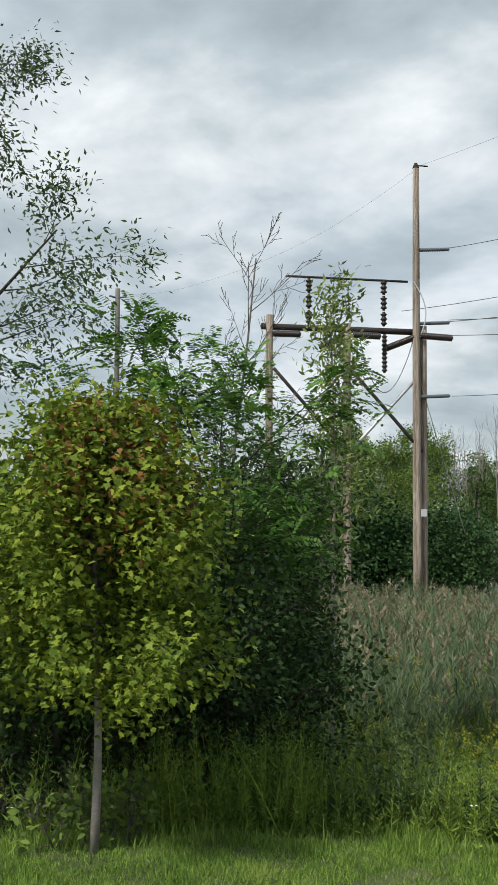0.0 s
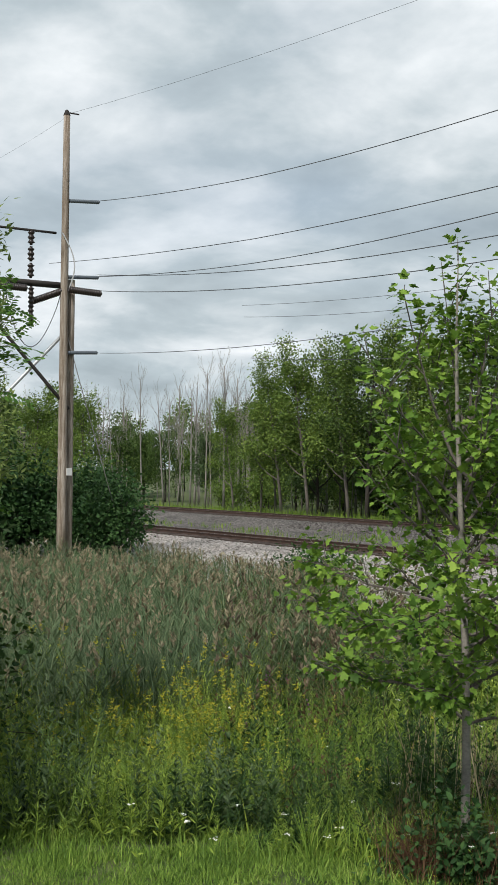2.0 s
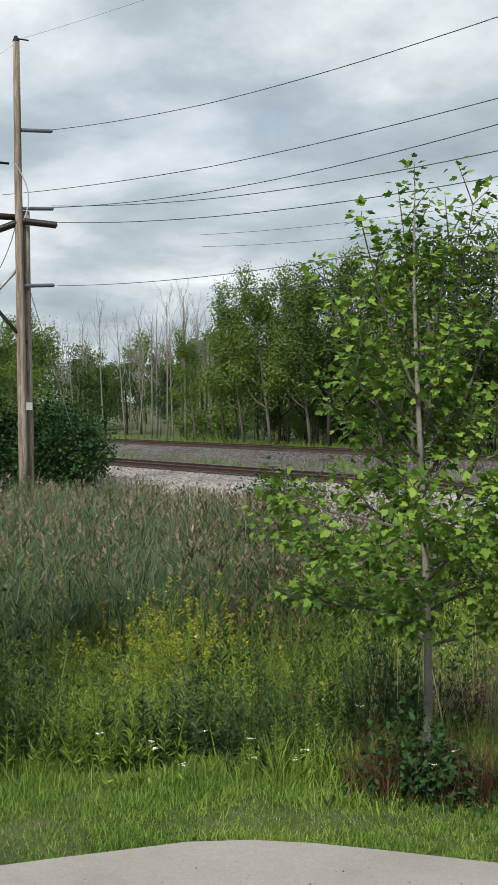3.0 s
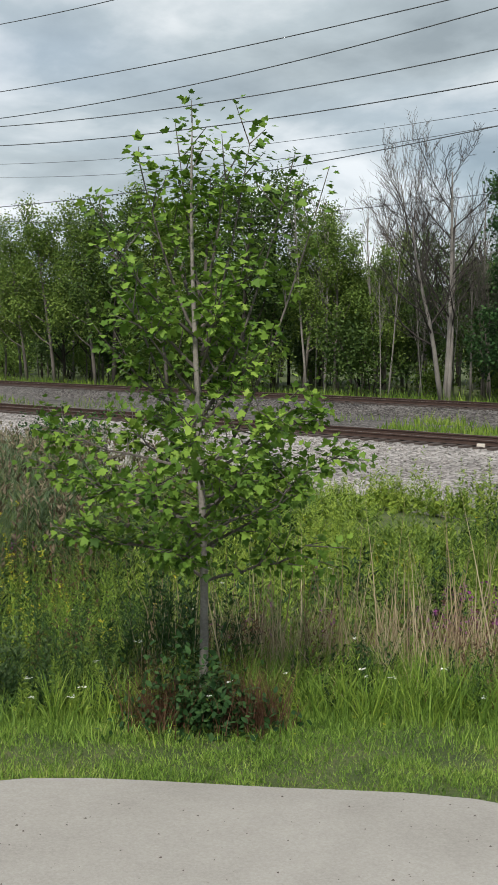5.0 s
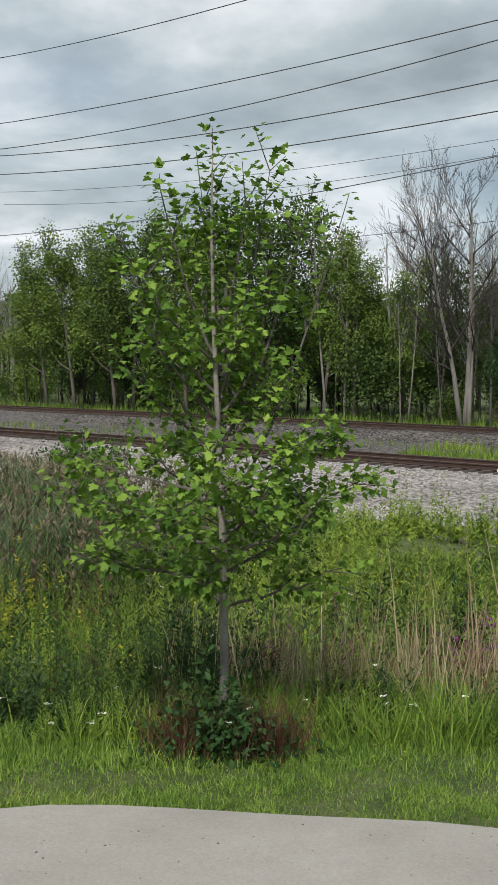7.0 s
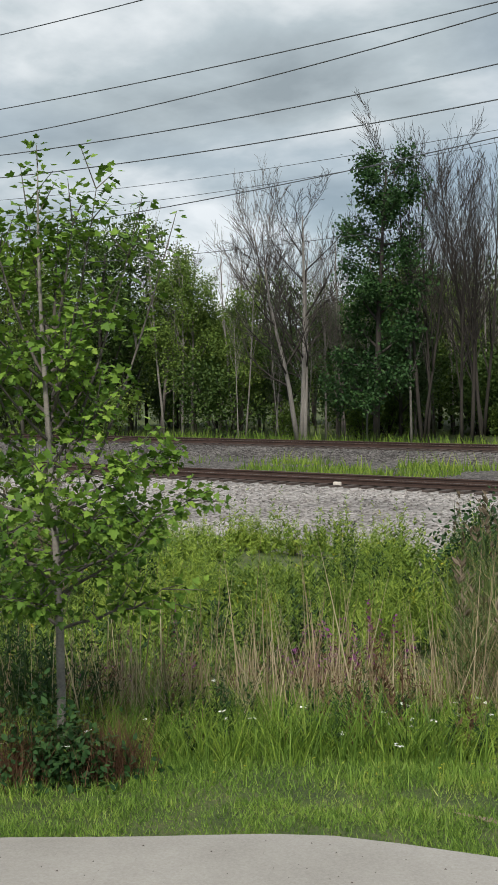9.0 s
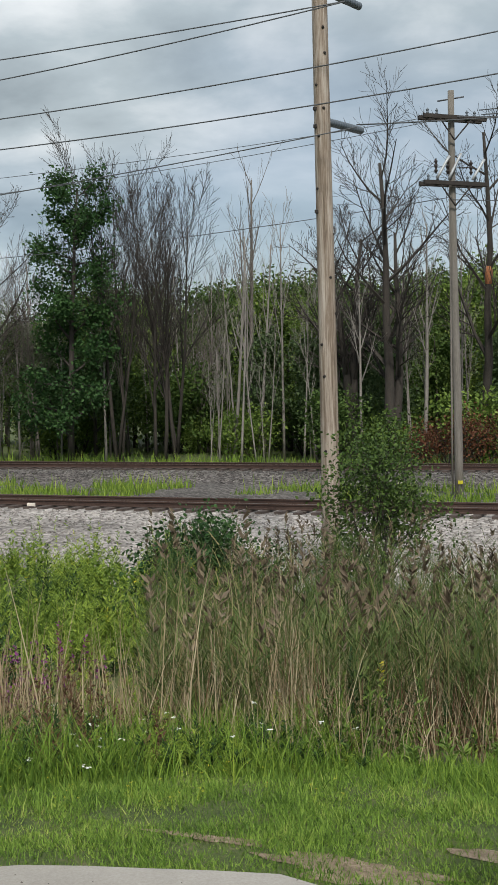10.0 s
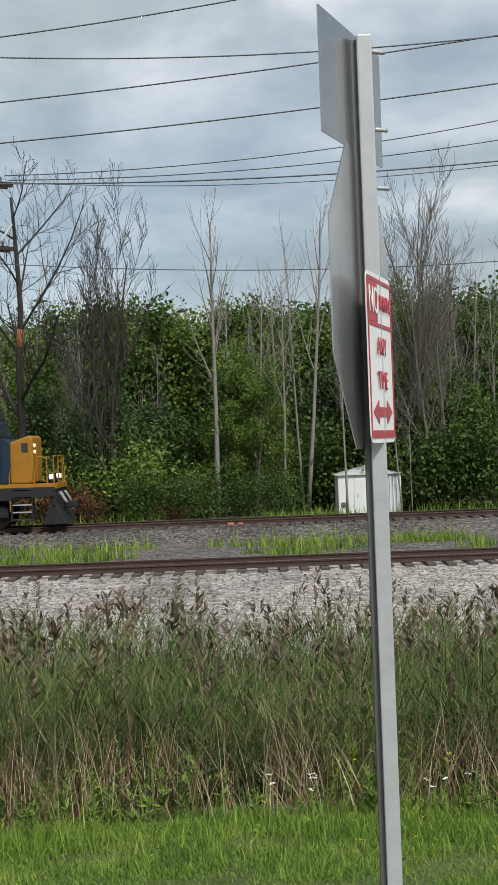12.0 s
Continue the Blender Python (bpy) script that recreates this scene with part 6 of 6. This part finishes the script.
def reeds(name, label, mats, jobs, seed):
    """Tall reeds with arching leaves and plumes: rows of (count, sector, height, leaf material, plume material, plume share)."""
    rng = np.random.default_rng(seed)
    g = Geo()
    for n, a0, a1, d0, d1, h, m, pm, share in jobs:
        p, a, d = strewn(rng, n, a0, a1, d0, d1)
        ok = p[:, 1] < np.interp(a, [-62, -58, -50, -46, -27, -20], [24.5, 20.3, 19.5, 20, 22, 22.5]) + rng.normal(0, 0.4, n)
        p = p[ok]
        n = len(p)
        h = h * rng.uniform(0.66, 1.12, n) * (1 - 0.3 * smooth(20, 24, p[:, 1])) * (1 - 0.27 * smooth(24, 38, np.hypot(p[:, 0], p[:, 1]))) * (1 + 0.16 * np.sin(p[:, 0] * 1.3 + 1.1 * p[:, 1]) * np.sin(p[:, 1] * 0.9 - 0.6 * p[:, 0]))
        lean, head = np.abs(rng.normal(0, 0.07, n)), rng.uniform(0, 2 * np.pi, n)
        ribbons(g, rng, p, head, h, 0.012, lean, 0.08, 2, m)
        out = np.stack([np.cos(head), np.sin(head)], 1)
        broad = 1.6 if m == 2 else 1.0
        for j in range(11):
            f = rng.uniform(0.12, 0.97, n)
            q = p + np.stack([out[:, 0] * lean * f * h, out[:, 1] * lean * f * h, f * h], 1)
            ribbons(g, rng, q, rng.uniform(0, 2 * np.pi, n), rng.uniform(0.18, 0.42, n) * broad, rng.uniform(0.007, 0.014, n) * broad, rng.uniform(0.15, 0.7, n), rng.uniform(0.3, 1.6, n), 2, m)
        hit = np.where(rng.random(n) < share)[0]
        top = p[hit] + np.stack([out[hit, 0] * lean[hit] * h[hit], out[hit, 1] * lean[hit] * h[hit], h[hit] * 0.99], 1)
        for j in range(11):
            s = head[hit] + rng.normal(0, 0.9, len(hit))
            w = np.stack([np.cos(s), np.sin(s), rng.uniform(0.6, 2.2, len(hit))], 1)
            leaves(g, rng, top + [0, 0, 1] * rng.uniform(-0.06, 0.14, (len(hit), 1)), w, rng.uniform(0.06, 0.13, len(hit)), np.array([(0, 0), (0.16, 0.4), (0, 1.0), (-0.16, 0.4)]), pm, 0.1, 0.8)
    return stuff(name, g, mats, label)


reeds("reed_bed", "dense bed of tall reeds with purplish brown plumes", [L_REED, L_PLUME, L_REED_BLUE, L_PLUME_TAN], [
    (4200, -27, 16, 9.6, 18.0, 1.5, 0, 1, 0.2), (1300, -27, 16, 8.6, 10.5, 0.95, 0, 1, 0.04),
    (900, -27, -10, 12, 22, 1.5, 0, 1, 0.25)], 13)
reeds("reed_bed", "reed bed with blue-green leaves and tan plumes", [L_REED, L_PLUME, L_REED_BLUE, L_PLUME_TAN], [
    (4200, -76, -51, 18.0, 42, 1.5, 2, 3, 0.6), (900, -76, -55, 16.5, 20, 1.2, 2, 3, 0.1), (1100, -57, -45, 15, 30, 1.5, 0, 1, 0.4)], 14)


def strips(seed):
    """Grass tufts between and beyond the tracks."""
    rng = np.random.default_rng(seed)
    g = Geo()
    for n, x0, x1, y0, y1, h, m in [(15000, -30, 18, 38.0, 43.0, 0.4, 0), (2500, -30, 18, 39.0, 43.0, 0.75, 1), (2200, -75, -30, 38.0, 43.4, 0.36, 0), (12000, -95, 18, 51.8, 55.5, 0.75, 0), (2500, -95, -20, 51.6, 54, 1.0, 0)]:
        p = np.stack([rng.uniform(x0, x1, n), rng.uniform(y0, y1, n), np.zeros(n)], 1)
        thick = np.array([noise.noise(Vector((q[0] * 0.25, q[1] * 0.5, 1.0))) for q in p])
        p = p[thick > (0.02 if y0 < 40 else -0.12)]
        p[:, 2] = ground(p[:, 0], p[:, 1])
        n = len(p)
        ribbons(g, rng, p, rng.uniform(0, 6.3, n), h * rng.uniform(0.3, 1.2, n), 0.045, rng.uniform(0, 0.4, n), rng.uniform(0, 0.6, n), 2, m)
    stuff("trackside_grass", g, [L_TALL, L_ROD], "bright green grass tufts beside the tracks")


strips(15)


def bank_stones(seed):
    """Loose angular stones on the gravel bank and the ballast shoulders."""
    rng = np.random.default_rng(seed)
    base = np.array([(1, 0, -0.3), (-0.5, 0.87, -0.3), (-0.5, -0.87, -0.3), (0.45, 0.75, 0.5), (-0.9, 0, 0.45), (0.45, -0.75, 0.55)])
    tri = np.array([(0, 1, 3), (1, 4, 3), (1, 2, 4), (2, 5, 4), (2, 0, 5), (0, 3, 5), (3, 4, 5)])
    for name, label, mat, n, y0, y1 in [("gravel_stones", "loose pale limestone stones", M_GRAVEL, 11000, 24.0, 31.6), ("ballast_stones", "loose grey ballast stones", M_BALLAST, 9000, 44.4, 47.5)]:
        p = np.stack([rng.uniform(-62, 8, n), rng.uniform(y0, y1, n), np.zeros(n)], 1)
        p[:, 2] = ground(p[:, 0], p[:, 1]) + 0.025
        s = rng.uniform(0.03, 0.065, n)
        spin = rng.uniform(0, 6.3, n)
        v = base[None] * s[:, None, None] * rng.uniform(0.6, 1.3, (n, 6, 1))
        c, k = np.cos(spin)[:, None], np.sin(spin)[:, None]
        v = np.stack([v[..., 0] * c - v[..., 1] * k, v[..., 0] * k + v[..., 1] * c, v[..., 2]], -1) + p[:, None]
        g = Geo()
        g.add(v.reshape(-1, 3), (np.arange(n)[:, None, None] * 6 + tri[None]).reshape(-1, 3))
        stuff(name, g, mat, label)


bank_stones(16)


def path_grit(seed):
    rng = np.random.default_rng(seed)
    n = 420
    a, d = rng.uniform(-62, -16, n), rng.uniform(3.6, 6.0, n)
    x, y = polar(a, d)
    base = np.array([(1, 0, -0.2), (-0.5, 0.87, -0.2), (-0.5, -0.87, -0.2), (0.1, 0.1, 0.5)])
    s = rng.uniform(0.002, 0.006, n) * rng.choice([1, 1, 1, 2], n)
    v = base[None] * s[:, None, None] + np.stack([x, y, 0.036 + 0 * x], 1)[:, None]
    g = Geo()
    g.add(v.reshape(-1, 3), (np.arange(n)[:, None, None] * 4 + np.array([(0, 1, 3), (1, 2, 3), (2, 0, 3)])[None]).reshape(-1, 3))
    stuff("path_grit", g, M_TIE, "dark grit scattered on the path")


path_grit(17)


# ---- pieces of the tracks ----
ties(near_track, -96, 40, 0.56, 1)
ties(far_track, -96, 40, 0.52, 2)


# ---- what moves ----
TRAIN_SPEED, TRAIN_FRONT = 17.2, -7.35


def motions():
    y, z = FAR_TRACK, -0.79
    walk(loco, [(t, pose(TRAIN_FRONT - TRAIN_SPEED * (12 - t), y, z)) for t in (0, 3, 6, 9, 12)])
    # the wheels turn without slipping
    per_frame = math.degrees(TRAIN_SPEED / FPS / 0.51)
    for w in loco_wheels:
        x = w.location.x
        walk(w, [(k / FPS, pose(x, 0, 0.51, 0, per_frame * k % 360, 0)) for k in range(12 * FPS + 1)])


motions()
